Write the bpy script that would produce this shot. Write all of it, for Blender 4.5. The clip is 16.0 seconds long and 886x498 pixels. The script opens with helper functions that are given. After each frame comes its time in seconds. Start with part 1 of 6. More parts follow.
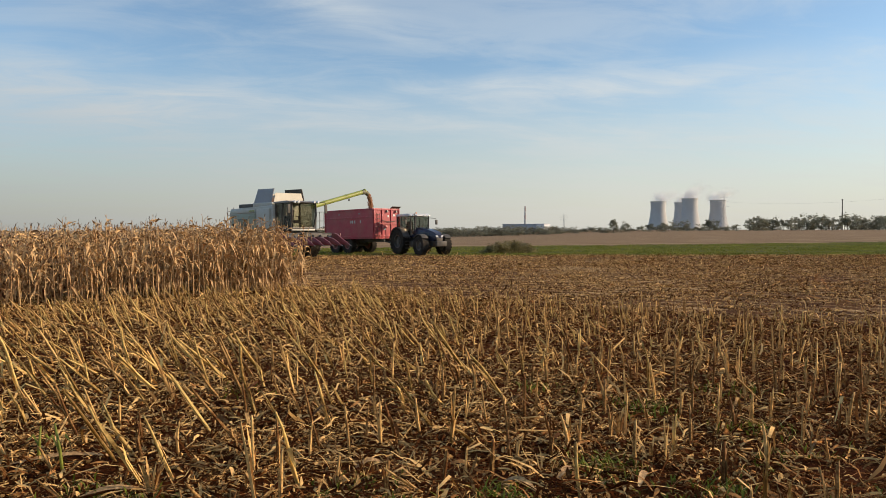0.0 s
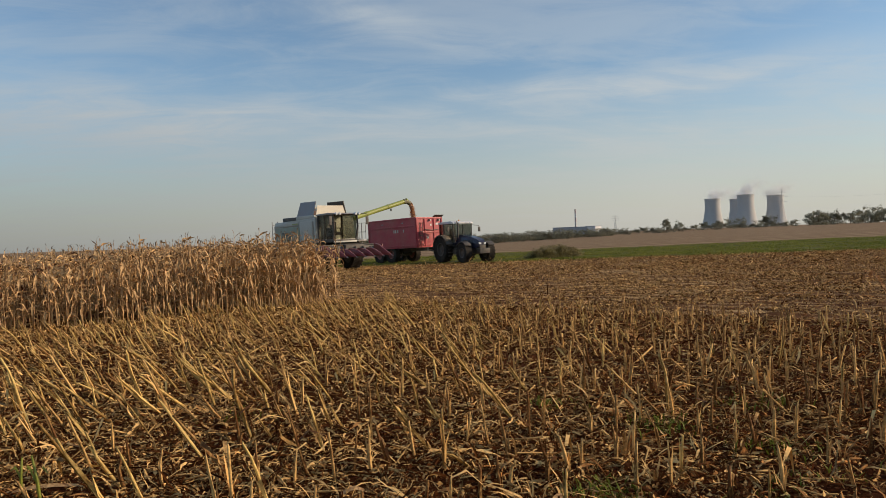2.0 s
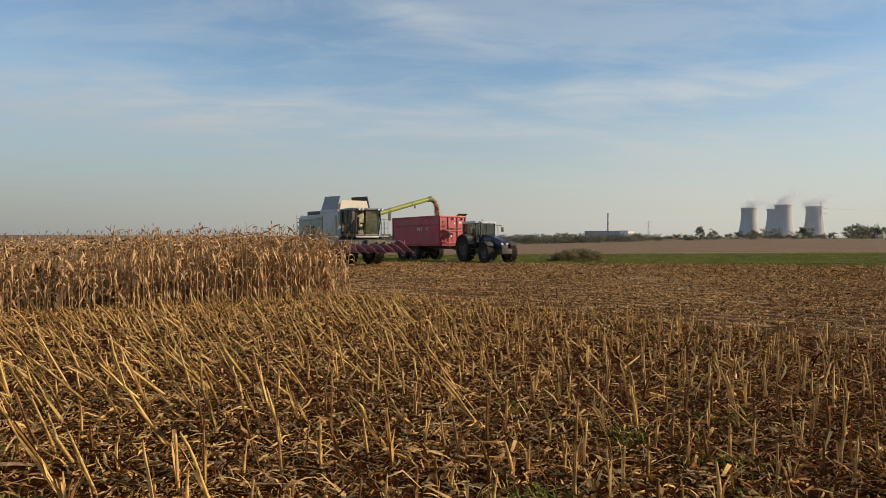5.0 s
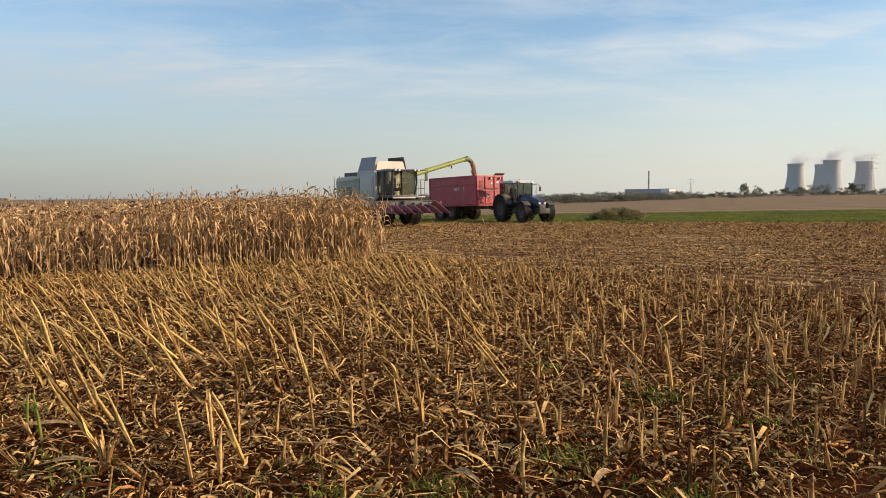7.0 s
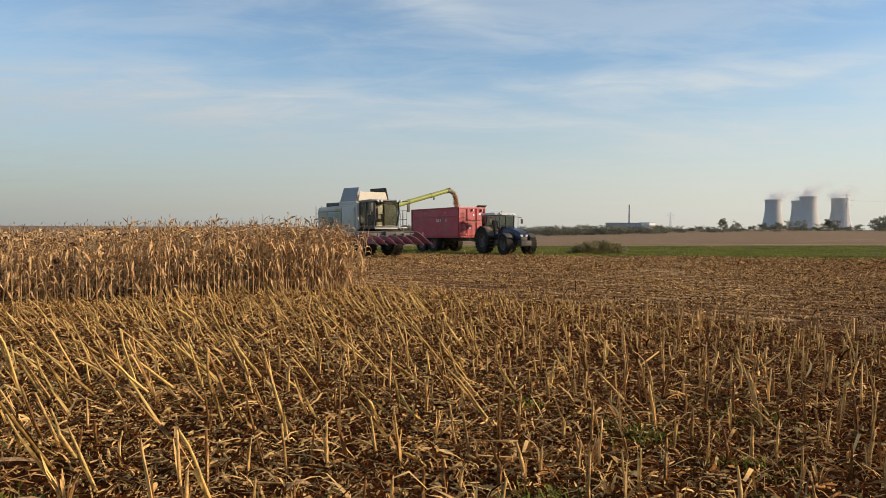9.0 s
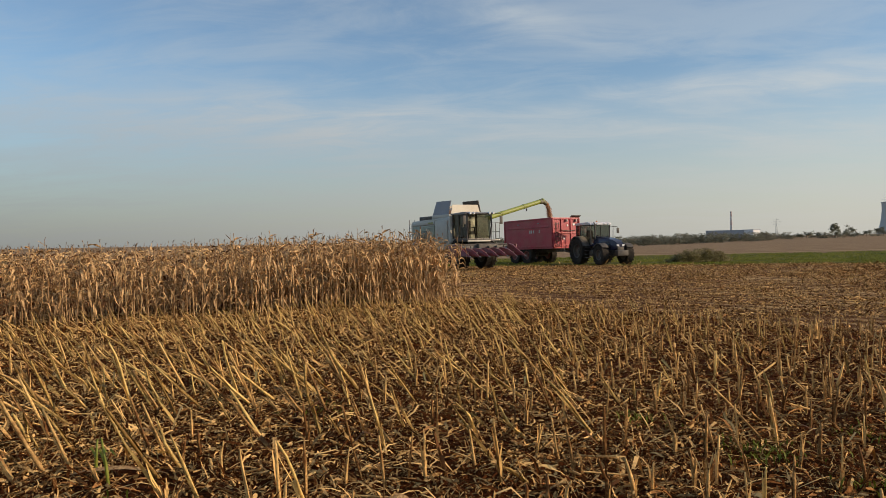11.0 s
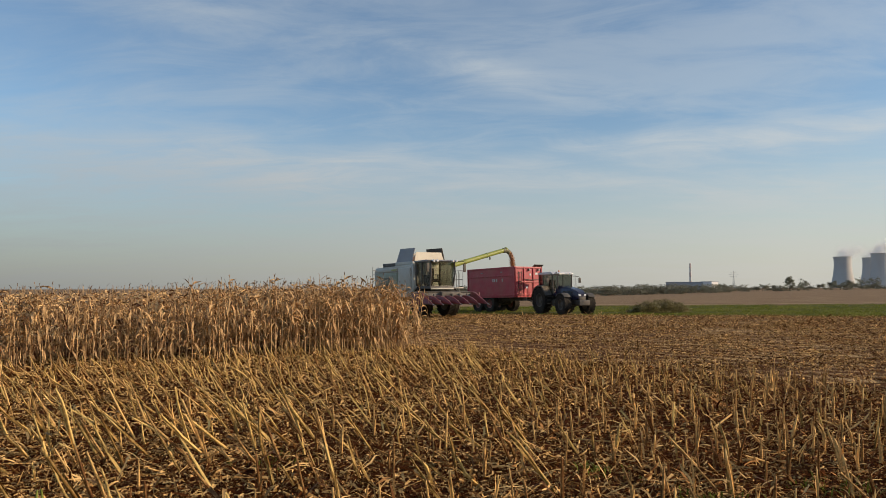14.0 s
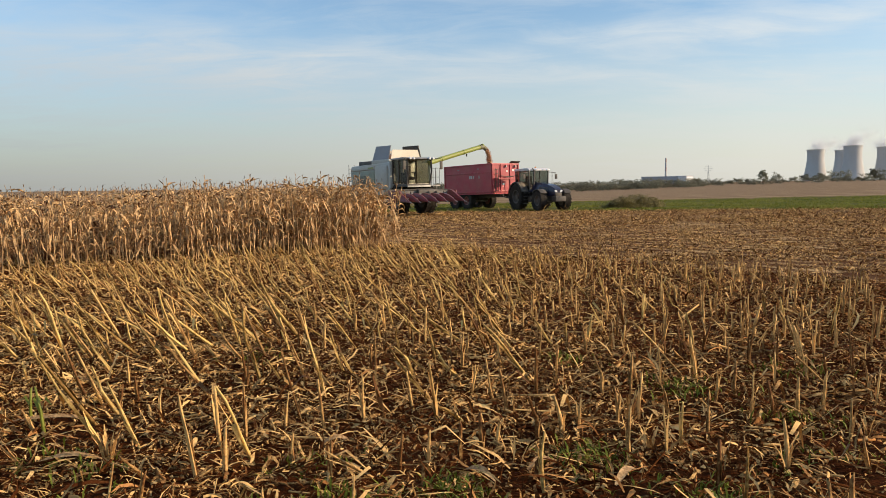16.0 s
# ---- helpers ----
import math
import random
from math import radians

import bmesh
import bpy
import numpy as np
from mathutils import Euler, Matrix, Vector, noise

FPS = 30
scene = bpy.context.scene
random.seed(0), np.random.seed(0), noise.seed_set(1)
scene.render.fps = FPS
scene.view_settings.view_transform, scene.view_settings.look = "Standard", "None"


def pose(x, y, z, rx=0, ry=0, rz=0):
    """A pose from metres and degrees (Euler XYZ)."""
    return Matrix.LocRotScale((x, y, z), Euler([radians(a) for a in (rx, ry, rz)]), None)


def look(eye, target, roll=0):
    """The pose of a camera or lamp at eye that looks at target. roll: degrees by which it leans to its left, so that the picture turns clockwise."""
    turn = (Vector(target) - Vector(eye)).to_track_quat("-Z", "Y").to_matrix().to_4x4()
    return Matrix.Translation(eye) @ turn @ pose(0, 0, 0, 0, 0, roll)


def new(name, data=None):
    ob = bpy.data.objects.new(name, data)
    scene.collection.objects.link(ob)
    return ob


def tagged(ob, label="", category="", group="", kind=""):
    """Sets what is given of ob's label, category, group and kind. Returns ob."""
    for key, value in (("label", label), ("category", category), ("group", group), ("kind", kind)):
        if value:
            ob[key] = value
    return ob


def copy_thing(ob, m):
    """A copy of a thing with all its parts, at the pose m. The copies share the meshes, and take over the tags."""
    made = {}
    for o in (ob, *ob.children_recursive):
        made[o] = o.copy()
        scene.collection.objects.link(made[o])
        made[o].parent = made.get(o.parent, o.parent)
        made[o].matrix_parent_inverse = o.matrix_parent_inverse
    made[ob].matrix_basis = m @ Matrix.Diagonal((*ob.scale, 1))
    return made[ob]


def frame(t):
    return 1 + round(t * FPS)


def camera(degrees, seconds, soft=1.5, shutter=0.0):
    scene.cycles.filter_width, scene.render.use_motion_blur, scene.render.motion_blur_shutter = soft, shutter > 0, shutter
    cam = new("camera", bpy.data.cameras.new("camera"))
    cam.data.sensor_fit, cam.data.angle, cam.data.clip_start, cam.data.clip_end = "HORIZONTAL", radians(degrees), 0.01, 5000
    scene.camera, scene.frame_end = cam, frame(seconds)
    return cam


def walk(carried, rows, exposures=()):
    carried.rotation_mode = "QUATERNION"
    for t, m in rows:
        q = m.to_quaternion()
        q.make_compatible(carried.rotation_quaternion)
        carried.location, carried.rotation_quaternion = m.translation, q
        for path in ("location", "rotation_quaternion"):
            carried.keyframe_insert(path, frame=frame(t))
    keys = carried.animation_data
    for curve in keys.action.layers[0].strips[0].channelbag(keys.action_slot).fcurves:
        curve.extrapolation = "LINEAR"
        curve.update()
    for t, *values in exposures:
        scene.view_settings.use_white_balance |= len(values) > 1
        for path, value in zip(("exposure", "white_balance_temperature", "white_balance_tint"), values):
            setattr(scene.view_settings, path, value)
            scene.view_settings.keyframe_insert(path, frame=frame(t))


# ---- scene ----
cam = camera(62.4, 16.0, soft=0.6)

# seconds, eye x y z, heading to the left, tilt up, roll
PATH = [
    (0, -1.198, -0.417, 1.743, -10.55, -1.50, -0.06),
    (0.5, -0.911, -0.308, 1.785, -8.82, -1.75, -2.93),
    (1, -0.686, -0.232, 1.782, -3.62, -1.38, -1.79),
    (1.5, -0.673, -0.214, 1.798, -6.33, 0.32, -1.08),
    (2, -0.653, -0.197, 1.784, -6.60, -0.91, -2.06),
    (2.5, -0.651, -0.170, 1.787, -7.00, -0.85, -1.62),
    (3, -0.568, -0.197, 1.765, -4.14, -0.01, -0.80),
    (3.2, -0.512, -0.176, 1.778, -3.49, -0.91, -2.02),
    (5.3, -0.069, -0.312, 1.824, -3.87, -1.07, 0.72),
    (5.5, -0.064, -0.289, 1.847, -2.93, -3.69, 0.91),
    (6, -0.087, -0.221, 1.835, -3.13, -3.87, -0.81),
    (6.5, -0.024, -0.213, 1.806, -2.34, -4.21, 0.09),
    (7, -0.019, -0.238, 1.806, -1.22, -4.11, -0.41),
    (7.5, -0.015, -0.222, 1.831, -1.42, -4.92, -0.31),
    (8, -0.015, -0.196, 1.838, -2.78, -2.55, 0.51),
    (8.2, -0.014, -0.206, 1.841, -3.38, -1.82, 1.07),
    (10.3, 0.008, 0.077, 1.762, -1.05, -1.52, -1.39),
    (10.5, -0.002, 0.075, 1.770, -0.62, -0.31, -1.32),
    (11, -0.031, 0.086, 1.756, 4.61, -0.60, -1.00),
    (11.5, 0.004, 0.092, 1.766, 5.06, 0.73, 0.62),
    (12, -0.031, 0.073, 1.750, 5.17, 2.10, 0.35),
    (12.5, -0.072, 0.069, 1.756, 8.09, 3.13, -0.10),
    (13, -0.013, 0.071, 1.785, 7.87, 5.30, 0.13),
    (13.5, 0.014, 0.076, 1.769, 3.82, 4.07, -0.07),
    (14, -0.000, 0.085, 1.760, 1.75, 3.08, -0.12),
    (14.5, -0.000, 0.079, 1.760, 0.37, 2.71, 0.62),
    (15, 0.003, 0.073, 1.754, 1.28, 1.26, 0.23),
    (15.5, -0.002, -0.007, 1.714, 2.18, 0.65, 0.03),
    (16, 0.000, -0.000, 1.774, 0.02, -4.96, -0.81),
]


def stand(x, y, z, yaw, pitch, roll):
    a, b = radians(yaw), radians(pitch)
    way = Vector((-math.sin(a) * math.cos(b), math.cos(a) * math.cos(b), math.sin(b)))
    return look((x, y, z), Vector((x, y, z)) + way, roll)


EXPOSURES = [(0, 0.05), (0.5, -0.15), (1.0, -0.15), (1.5, -0.23), (2.0, -0.26), (3.0, -0.22), (5.5, -0.12), (6.0, 0.18), (6.5, 0.22), (7.0, 0.19), (7.5, 0.31), (8.0, 0.21), (10.5, -0.12), (11.0, -0.20), (11.5, -0.17), (13.0, -0.22), (15.0, -0.16), (15.5, -0.25), (16.0, 0.20)]
walk(cam, [(row[0], stand(*row[1:])) for row in PATH], EXPOSURES)

# ---- sky and sun ----
SUN_UP, SUN_WAY = 21.0, 97.0        # degrees above the horizon; degrees to the right of +y
world = bpy.data.worlds.new("sky")
scene.world = world
world.use_nodes = True
wn, wl = world.node_tree.nodes, world.node_tree.links
wn.clear()
sky = wn.new("ShaderNodeTexSky")
sky.sky_type, sky.sun_disc = "NISHITA", False
sky.sun_elevation, sky.sun_rotation = radians(SUN_UP), radians(SUN_WAY)
sky.air_density, sky.dust_density, sky.ozone_density, sky.altitude = 1.0, 1.0, 1.2, 300
coord = wn.new("ShaderNodeTexCoord")
split = wn.new("ShaderNodeSeparateXYZ")
wl.new(coord.outputs["Generated"], split.inputs[0])


def wmath(op, a, b=None, c=None, clamp=False):
    n = wn.new("ShaderNodeMath")
    n.operation, n.use_clamp = op, clamp
    for i, v in enumerate((a, b, c)):
        if v is None:
            continue
        if isinstance(v, (int, float)):
            n.inputs[i].default_value = v
        else:
            wl.new(v, n.inputs[i])
    return n.outputs[0]


# thin cirrus on a flat layer high above: the way up is divided out so that the wisps flatten towards the horizon
lift = wmath("ADD", wmath("MAXIMUM", split.outputs[2], 0.0), 0.10)
layer = wn.new("ShaderNodeCombineXYZ")
wl.new(wmath("DIVIDE", split.outputs[0], lift), layer.inputs[0])
wl.new(wmath("DIVIDE", split.outputs[1], lift), layer.inputs[1])


def cirrus(scale, detail, rough, distort, turn, stretch, shift):
    m = wn.new("ShaderNodeMapping")
    m.inputs["Rotation"].default_value = (0, 0, radians(turn))
    m.inputs["Scale"].default_value = stretch
    m.inputs["Location"].default_value = shift
    wl.new(layer.outputs[0], m.inputs[0])
    n = wn.new("ShaderNodeTexNoise")
    n.inputs["Scale"].default_value, n.inputs["Detail"].default_value = scale, detail
    n.inputs["Roughness"].default_value, n.inputs["Distortion"].default_value = rough, distort
    wl.new(m.outputs[0], n.inputs["Vector"])
    return n.outputs[0]


broad = cirrus(0.9, 4, 0.55, 0.6, 34, (0.8, 1.4, 1), (3.1, 0.4, 0))
wisps = cirrus(2.4, 9, 0.66, 0.7, 30, (0.7, 1.4, 1), (0.7, 2.2, 0))
cover = wmath("ADD", wmath("MULTIPLY", broad, 0.65), wmath("MULTIPLY", wisps, 0.55))
ramp = wn.new("ShaderNodeMapRange")
ramp.interpolation_type = "SMOOTHSTEP"
ramp.inputs["From Min"].default_value, ramp.inputs["From Max"].default_value = 0.46, 0.76
ramp.inputs["To Min"].default_value, ramp.inputs["To Max"].default_value = 0.0, 0.36
wl.new(cover, ramp.inputs["Value"])
veil = wn.new("ShaderNodeMix")
veil.data_type = "RGBA"
# a few long cirrus banks ahead: place across and up (as tangents), half length, half thickness, slope, weight
ahead = wmath("MAXIMUM", split.outputs[1], 0.05)
across, above = wmath("DIVIDE", split.outputs[0], ahead), wmath("DIVIDE", split.outputs[2], ahead)
warp = wn.new("ShaderNodeTexNoise")
warp.inputs["Scale"].default_value, warp.inputs["Detail"].default_value = 3.5, 5
wl.new(coord.outputs["Generated"], warp.inputs["Vector"])
above = wmath("ADD", above, wmath("MULTIPLY", wmath("SUBTRACT", warp.outputs[0], 0.5), 0.12))
total = ramp.outputs[0]
for u0, v0, long, thick, slope, weight in ((-0.50, 0.185, 0.24, 0.045, -0.10, 0.50), (-0.20, 0.165, 0.20, 0.030, -0.08, 0.60), (0.02, 0.300, 0.13, 0.024, -0.18, 0.50), (0.38, 0.216, 0.30, 0.017, 0.134, 0.55), (-0.36, 0.370, 0.12, 0.035, -0.20, 0.30), (0.30, 0.150, 0.35, 0.020, 0.03, 0.35), (0.75, 0.26, 0.20, 0.030, 0.10, 0.25), (-0.25, 0.47, 0.35, 0.030, 0.05, 0.3)):
    du = wmath("SUBTRACT", across, u0)
    dv = wmath("SUBTRACT", wmath("SUBTRACT", above, v0), wmath("MULTIPLY", du, slope))
    far_off = wmath("ADD", wmath("POWER", wmath("ABSOLUTE", wmath("DIVIDE", du, long)), 2), wmath("POWER", wmath("ABSOLUTE", wmath("DIVIDE", dv, thick)), 2))
    bank = wmath("MULTIPLY", wmath("EXPONENT", wmath("MULTIPLY", far_off, -1.0)), weight * 0.75)
    total = wmath("ADD", total, wmath("MULTIPLY", bank, wmath("MULTIPLY_ADD", wisps, 1.8, 0.05)))
tint = wn.new("ShaderNodeMix")
tint.data_type, tint.blend_type = "RGBA", "MULTIPLY"
tint.inputs["Factor"].default_value = 1.0
wl.new(sky.outputs[0], tint.inputs["A"])
tint.inputs["B"].default_value = (0.86, 0.96, 1.02, 1)
wl.new(wmath("MINIMUM", total, 0.9), veil.inputs["Factor"])
wl.new(tint.outputs["Result"], veil.inputs["A"])
gleam = wn.new("ShaderNodeMix")
gleam.data_type = "RGBA"
gleam.inputs["A"].default_value, gleam.inputs["B"].default_value = (3.5, 3.9, 4.2, 1), (4.6, 4.9, 5.0, 1)
wl.new(wmath("MULTIPLY_ADD", split.outputs[0], 0.75, 0.5, True), gleam.inputs["Factor"])     # ice cloud is brighter towards the sun
wl.new(gleam.outputs["Result"], veil.inputs["B"])
# a layer of autumn haze low over the land
haze = wn.new("ShaderNodeMapRange")
haze.interpolation_type = "SMOOTHSTEP"
haze.inputs["From Min"].default_value, haze.inputs["From Max"].default_value = 0.24, -0.02
haze.inputs["To Min"].default_value, haze.inputs["To Max"].default_value = 0.0, 0.85
wl.new(split.outputs[2], haze.inputs["Value"])
low = wn.new("ShaderNodeMix")
low.data_type = "RGBA"
wl.new(haze.outputs[0], low.inputs["Factor"])
wl.new(veil.outputs["Result"], low.inputs["A"])
side = wn.new("ShaderNodeMix")
side.data_type = "RGBA"
side.inputs["A"].default_value, side.inputs["B"].default_value = (1.34, 1.42, 1.52, 1), (4.35, 4.22, 3.85, 1)
wl.new(wmath("MULTIPLY_ADD", split.outputs[0], 0.80, 0.68, True), side.inputs["Factor"])      # brighter towards the sun
wl.new(side.outputs["Result"], low.inputs["B"])
back = wn.new("ShaderNodeBackground")
back.inputs["Strength"].default_value = 0.15
wl.new(low.outputs["Result"], back.inputs["Color"])
wl.new(back.outputs[0], wn.new("ShaderNodeOutputWorld").inputs[0])

sun = new("sun", bpy.data.lights.new("sun", "SUN"))
sun.data.energy, sun.data.angle, sun.data.color = 4.15, radians(0.6), (1.0, 0.745, 0.51)
sun_from = Vector((math.sin(radians(SUN_WAY)) * math.cos(radians(SUN_UP)), math.cos(radians(SUN_WAY)) * math.cos(radians(SUN_UP)), math.sin(radians(SUN_UP))))
sun.matrix_world = look(sun_from * 60, (0, 0, 0))

# ---- materials ----
def surface(name, dark, light, rough=0.6, scale=4.0, fine=60.0, bump=0.1, metal=0.0, spread=0.35, island=0.0, thing=0.0, dust=None, dust_amount=0.0, see_through=0.0, skew=1.0, shine=0.5):
    """Two colours mixed by broad and fine noise, with fine relief; island and thing vary it piece by piece; dust lies over it in patches."""
    m = bpy.data.materials.new(name)
    m.use_nodes = True
    nodes, links = m.node_tree.nodes, m.node_tree.links
    b = nodes["Principled BSDF"]
    tc = nodes.new("ShaderNodeTexCoord")

    def grain(s, detail, r=0.6):
        n = nodes.new("ShaderNodeTexNoise")
        n.inputs["Scale"].default_value, n.inputs["Detail"].default_value, n.inputs["Roughness"].default_value = s, detail, r
        links.new(tc.outputs["Object"], n.inputs["Vector"])
        return n.outputs[0]

    def calc(op, a, c, clamp=False):
        n = nodes.new("ShaderNodeMath")
        n.operation, n.use_clamp = op, clamp
        for i, v in enumerate((a, c)):
            if isinstance(v, (int, float)):
                n.inputs[i].default_value = v
            else:
                links.new(v, n.inputs[i])
        return n.outputs[0]

    big, small = grain(scale, 4), grain(fine, 3)
    mixv = calc("ADD", calc("MULTIPLY", big, 0.6), calc("MULTIPLY", small, 0.4))
    mixv = calc("ADD", calc("MULTIPLY", calc("SUBTRACT", mixv, 0.5), spread / 0.12), 0.5)
    if island:
        g = nodes.new("ShaderNodeNewGeometry")
        mixv = calc("ADD", mixv, calc("MULTIPLY", calc("SUBTRACT", g.outputs["Random Per Island"], 0.5), island))
    if thing:
        oi = nodes.new("ShaderNodeObjectInfo")
        mixv = calc("ADD", mixv, calc("MULTIPLY", calc("SUBTRACT", oi.outputs["Random"], 0.5), thing))
    mixv = calc("MAXIMUM", calc("MINIMUM", mixv, 1.0), 0.0)
    if skew != 1:
        mixv = calc("POWER", mixv, skew)
    mx = nodes.new("ShaderNodeMix")
    mx.data_type = "RGBA"
    links.new(mixv, mx.inputs["Factor"])
    mx.inputs["A"].default_value, mx.inputs["B"].default_value = (*dark, 1), (*light, 1)
    colour = mx.outputs["Result"]
    if dust:
        d = nodes.new("ShaderNodeMix")
        d.data_type = "RGBA"
        links.new(calc("MULTIPLY", calc("SUBTRACT", grain(scale * 0.7, 6, 0.7), 0.35), dust_amount * 3.2, True), d.inputs["Factor"])
        links.new(colour, d.inputs["A"])
        d.inputs["B"].default_value = (*dust, 1)
        colour = d.outputs["Result"]
    links.new(colour, b.inputs["Base Color"])
    links.new(calc("ADD", calc("MULTIPLY", small, 0.25), rough - 0.12, True), b.inputs["Roughness"])
    b.inputs["Metallic"].default_value = metal
    b.inputs["Specular IOR Level"].default_value = shine
    if bump:
        bp = nodes.new("ShaderNodeBump")
        bp.inputs["Strength"].default_value, bp.inputs["Distance"].default_value = bump, 0.02
        links.new(small, bp.inputs["Height"])
        links.new(bp.outputs[0], b.inputs["Normal"])
    if see_through:
        tl = nodes.new("ShaderNodeBsdfTranslucent")
        links.new(colour, tl.inputs["Color"])
        ms = nodes.new("ShaderNodeMixShader")
        ms.inputs[0].default_value = see_through
        links.new(b.outputs[0], ms.inputs[1])
        links.new(tl.outputs[0], ms.inputs[2])
        links.new(ms.outputs[0], nodes["Material Output"].inputs[0])
    return m


DUST = (0.34, 0.27, 0.18)
leaf_dry = surface("dry maize leaf", (0.12, 0.045, 0.015), (0.90, 0.60, 0.28), 0.6, 3, 40, 0.2, spread=0.45, island=1.3, skew=1.15, see_through=0.12, shine=0.25)
rust_leaf = surface("rust-brown dry leaf", (0.30, 0.11, 0.03), (0.66, 0.32, 0.11), 0.6, 4, 40, 0.2, island=0.6, see_through=0.1, shine=0.2)
stalk_dry = surface("dry maize stalk", (0.20, 0.10, 0.04), (0.58, 0.38, 0.17), 0.6, 5, 60, 0.2, island=0.8, thing=0.6)
tassel_dry = surface("dry maize tassel", (0.16, 0.10, 0.06), (0.36, 0.25, 0.15), 0.8, 8, 60, 0.1, island=0.5)
husk_dry = surface("dry husk", (0.40, 0.27, 0.12), (0.70, 0.53, 0.29), 0.6, 8, 60, 0.2, thing=0.5, see_through=0.1)
stub_mat = surface("cut maize stalk", (0.14, 0.056, 0.017), (0.86, 0.54, 0.20), 0.55, 6, 50, 0.25, spread=0.4, island=0.8, thing=0.9, skew=1.3, shine=0.08)
# weathered brown, with shade between the stubs put into the colour too
old_shaded_litter = surface("weathered brown leaf scraps, darkened for shade", (0.065, 0.020, 0.006), (0.52, 0.25, 0.085), 0.95, 7, 60, 0.2, spread=0.3, island=1.5, skew=2.0, shine=0.01)
stub_green = surface("yellow-green maize stalk", (0.18, 0.090, 0.021), (0.85, 0.58, 0.20), 0.55, 6, 50, 0.25, spread=0.4, island=0.9, thing=0.8, skew=1.3, shine=0.08)
straw_leaf = surface("fallen straw-coloured leaf", (0.10, 0.034, 0.009), (0.80, 0.50, 0.19), 0.8, 6, 50, 0.25, spread=0.35, island=1.6, see_through=0.08, skew=1.7, shine=0.02)
litter_mat = surface("shredded maize leaves", (0.060, 0.020, 0.006), (0.90, 0.57, 0.22), 0.9, 7, 60, 0.2, spread=0.3, island=1.5, see_through=0.05, skew=1.5, shine=0.015)
weed_green = surface("green regrowth", (0.075, 0.10, 0.010), (0.24, 0.27, 0.035), 0.55, 5, 50, 0.1, island=0.8, see_through=0.25, shine=0.15)
weed_bright = surface("green maize shoot", (0.16, 0.19, 0.015), (0.36, 0.38, 0.05), 0.5, 8, 50, 0.1, see_through=0.2)
grass_mat = surface("field grass", (0.080, 0.115, 0.013), (0.33, 0.33, 0.065), 0.6, 0.25, 5, 0.1, island=0.7, see_through=0.2, shine=0.1)
bush_leaf = surface("weedy bush leaf", (0.12, 0.105, 0.030), (0.34, 0.28, 0.10), 0.6, 1.0, 30, 0.1, island=1.0, see_through=0.2)
# far foliage: distance haze is painted in as a paler, greyer leaf colour
hazed_leaf = surface("tree leaf paled for haze", (0.14, 0.145, 0.10), (0.31, 0.30, 0.205), 0.65, 0.2, 3, 0.1, island=0.6, thing=0.7, see_through=0.35)
bark = surface("bark", (0.05, 0.04, 0.03), (0.14, 0.11, 0.08), 0.85, 2, 20, 0.3)

paint_silver = surface("pale grey machine paint", (0.47, 0.47, 0.41), (0.58, 0.58, 0.51), 0.42, 1.2, 30, 0.03, spread=0.2, dust=DUST, dust_amount=0.35)
paint_flap = surface("dull grey flap sheet", (0.25, 0.265, 0.29), (0.33, 0.345, 0.37), 0.5, 1.2, 30, 0.03, spread=0.2, dust=DUST, dust_amount=0.12)
paint_sage = surface("dusty sage green panel", (0.26, 0.31, 0.23), (0.38, 0.42, 0.32), 0.5, 1.2, 30, 0.03, spread=0.25, dust=DUST, dust_amount=0.3)
spout_olive = surface("dull olive spout", (0.10, 0.10, 0.05), (0.19, 0.18, 0.10), 0.6, 2, 30, 0.05, dust=DUST, dust_amount=0.2)
paint_cream = surface("cream hopper sheet", (0.74, 0.67, 0.52), (0.85, 0.79, 0.65), 0.45, 1.5, 30, 0.04, spread=0.25, dust=DUST, dust_amount=0.2)
paint_lime = surface("lime green paint", (0.25, 0.29, 0.05), (0.36, 0.41, 0.09), 0.38, 2, 30, 0.03, spread=0.2, dust=DUST, dust_amount=0.15)
paint_red = surface("red trailer paint", (0.36, 0.026, 0.048), (0.55, 0.055, 0.085), 0.36, 1.2, 30, 0.04, spread=0.25, dust=DUST, dust_amount=0.26)
paint_maroon = surface("dusty red header hood", (0.105, 0.010, 0.016), (0.21, 0.024, 0.030), 0.4, 2, 30, 0.04, spread=0.25, dust=DUST, dust_amount=0.22)
paint_blue = surface("dark blue tractor paint", (0.009, 0.013, 0.040), (0.015, 0.022, 0.062), 0.22, 2, 30, 0.02, spread=0.2, dust=DUST, dust_amount=0.12)
metal_dark = surface("dark chassis steel", (0.025, 0.025, 0.026), (0.075, 0.07, 0.062), 0.6, 3, 30, 0.1, dust=DUST, dust_amount=0.25)
metal_grey = surface("worn grey steel", (0.20, 0.20, 0.20), (0.36, 0.35, 0.33), 0.45, 3, 40, 0.08, metal=0.5, dust=DUST, dust_amount=0.2)
rubber = surface("tyre rubber", (0.012, 0.012, 0.012), (0.030, 0.028, 0.026), 0.9, 3, 40, 0.15, dust=DUST, dust_amount=0.12, shine=0.2)
rim_pale = surface("pale wheel rim", (0.42, 0.42, 0.38), (0.58, 0.57, 0.52), 0.5, 3, 30, 0.05, dust=DUST, dust_amount=0.4)
rim_dark = surface("dull dark rim", (0.05, 0.045, 0.04), (0.12, 0.11, 0.10), 0.6, 3, 30, 0.05, dust=DUST, dust_amount=0.25)
rim_red = surface("red wheel rim", (0.14, 0.02, 0.02), (0.22, 0.03, 0.03), 0.5, 3, 30, 0.05, dust=DUST, dust_amount=0.4)
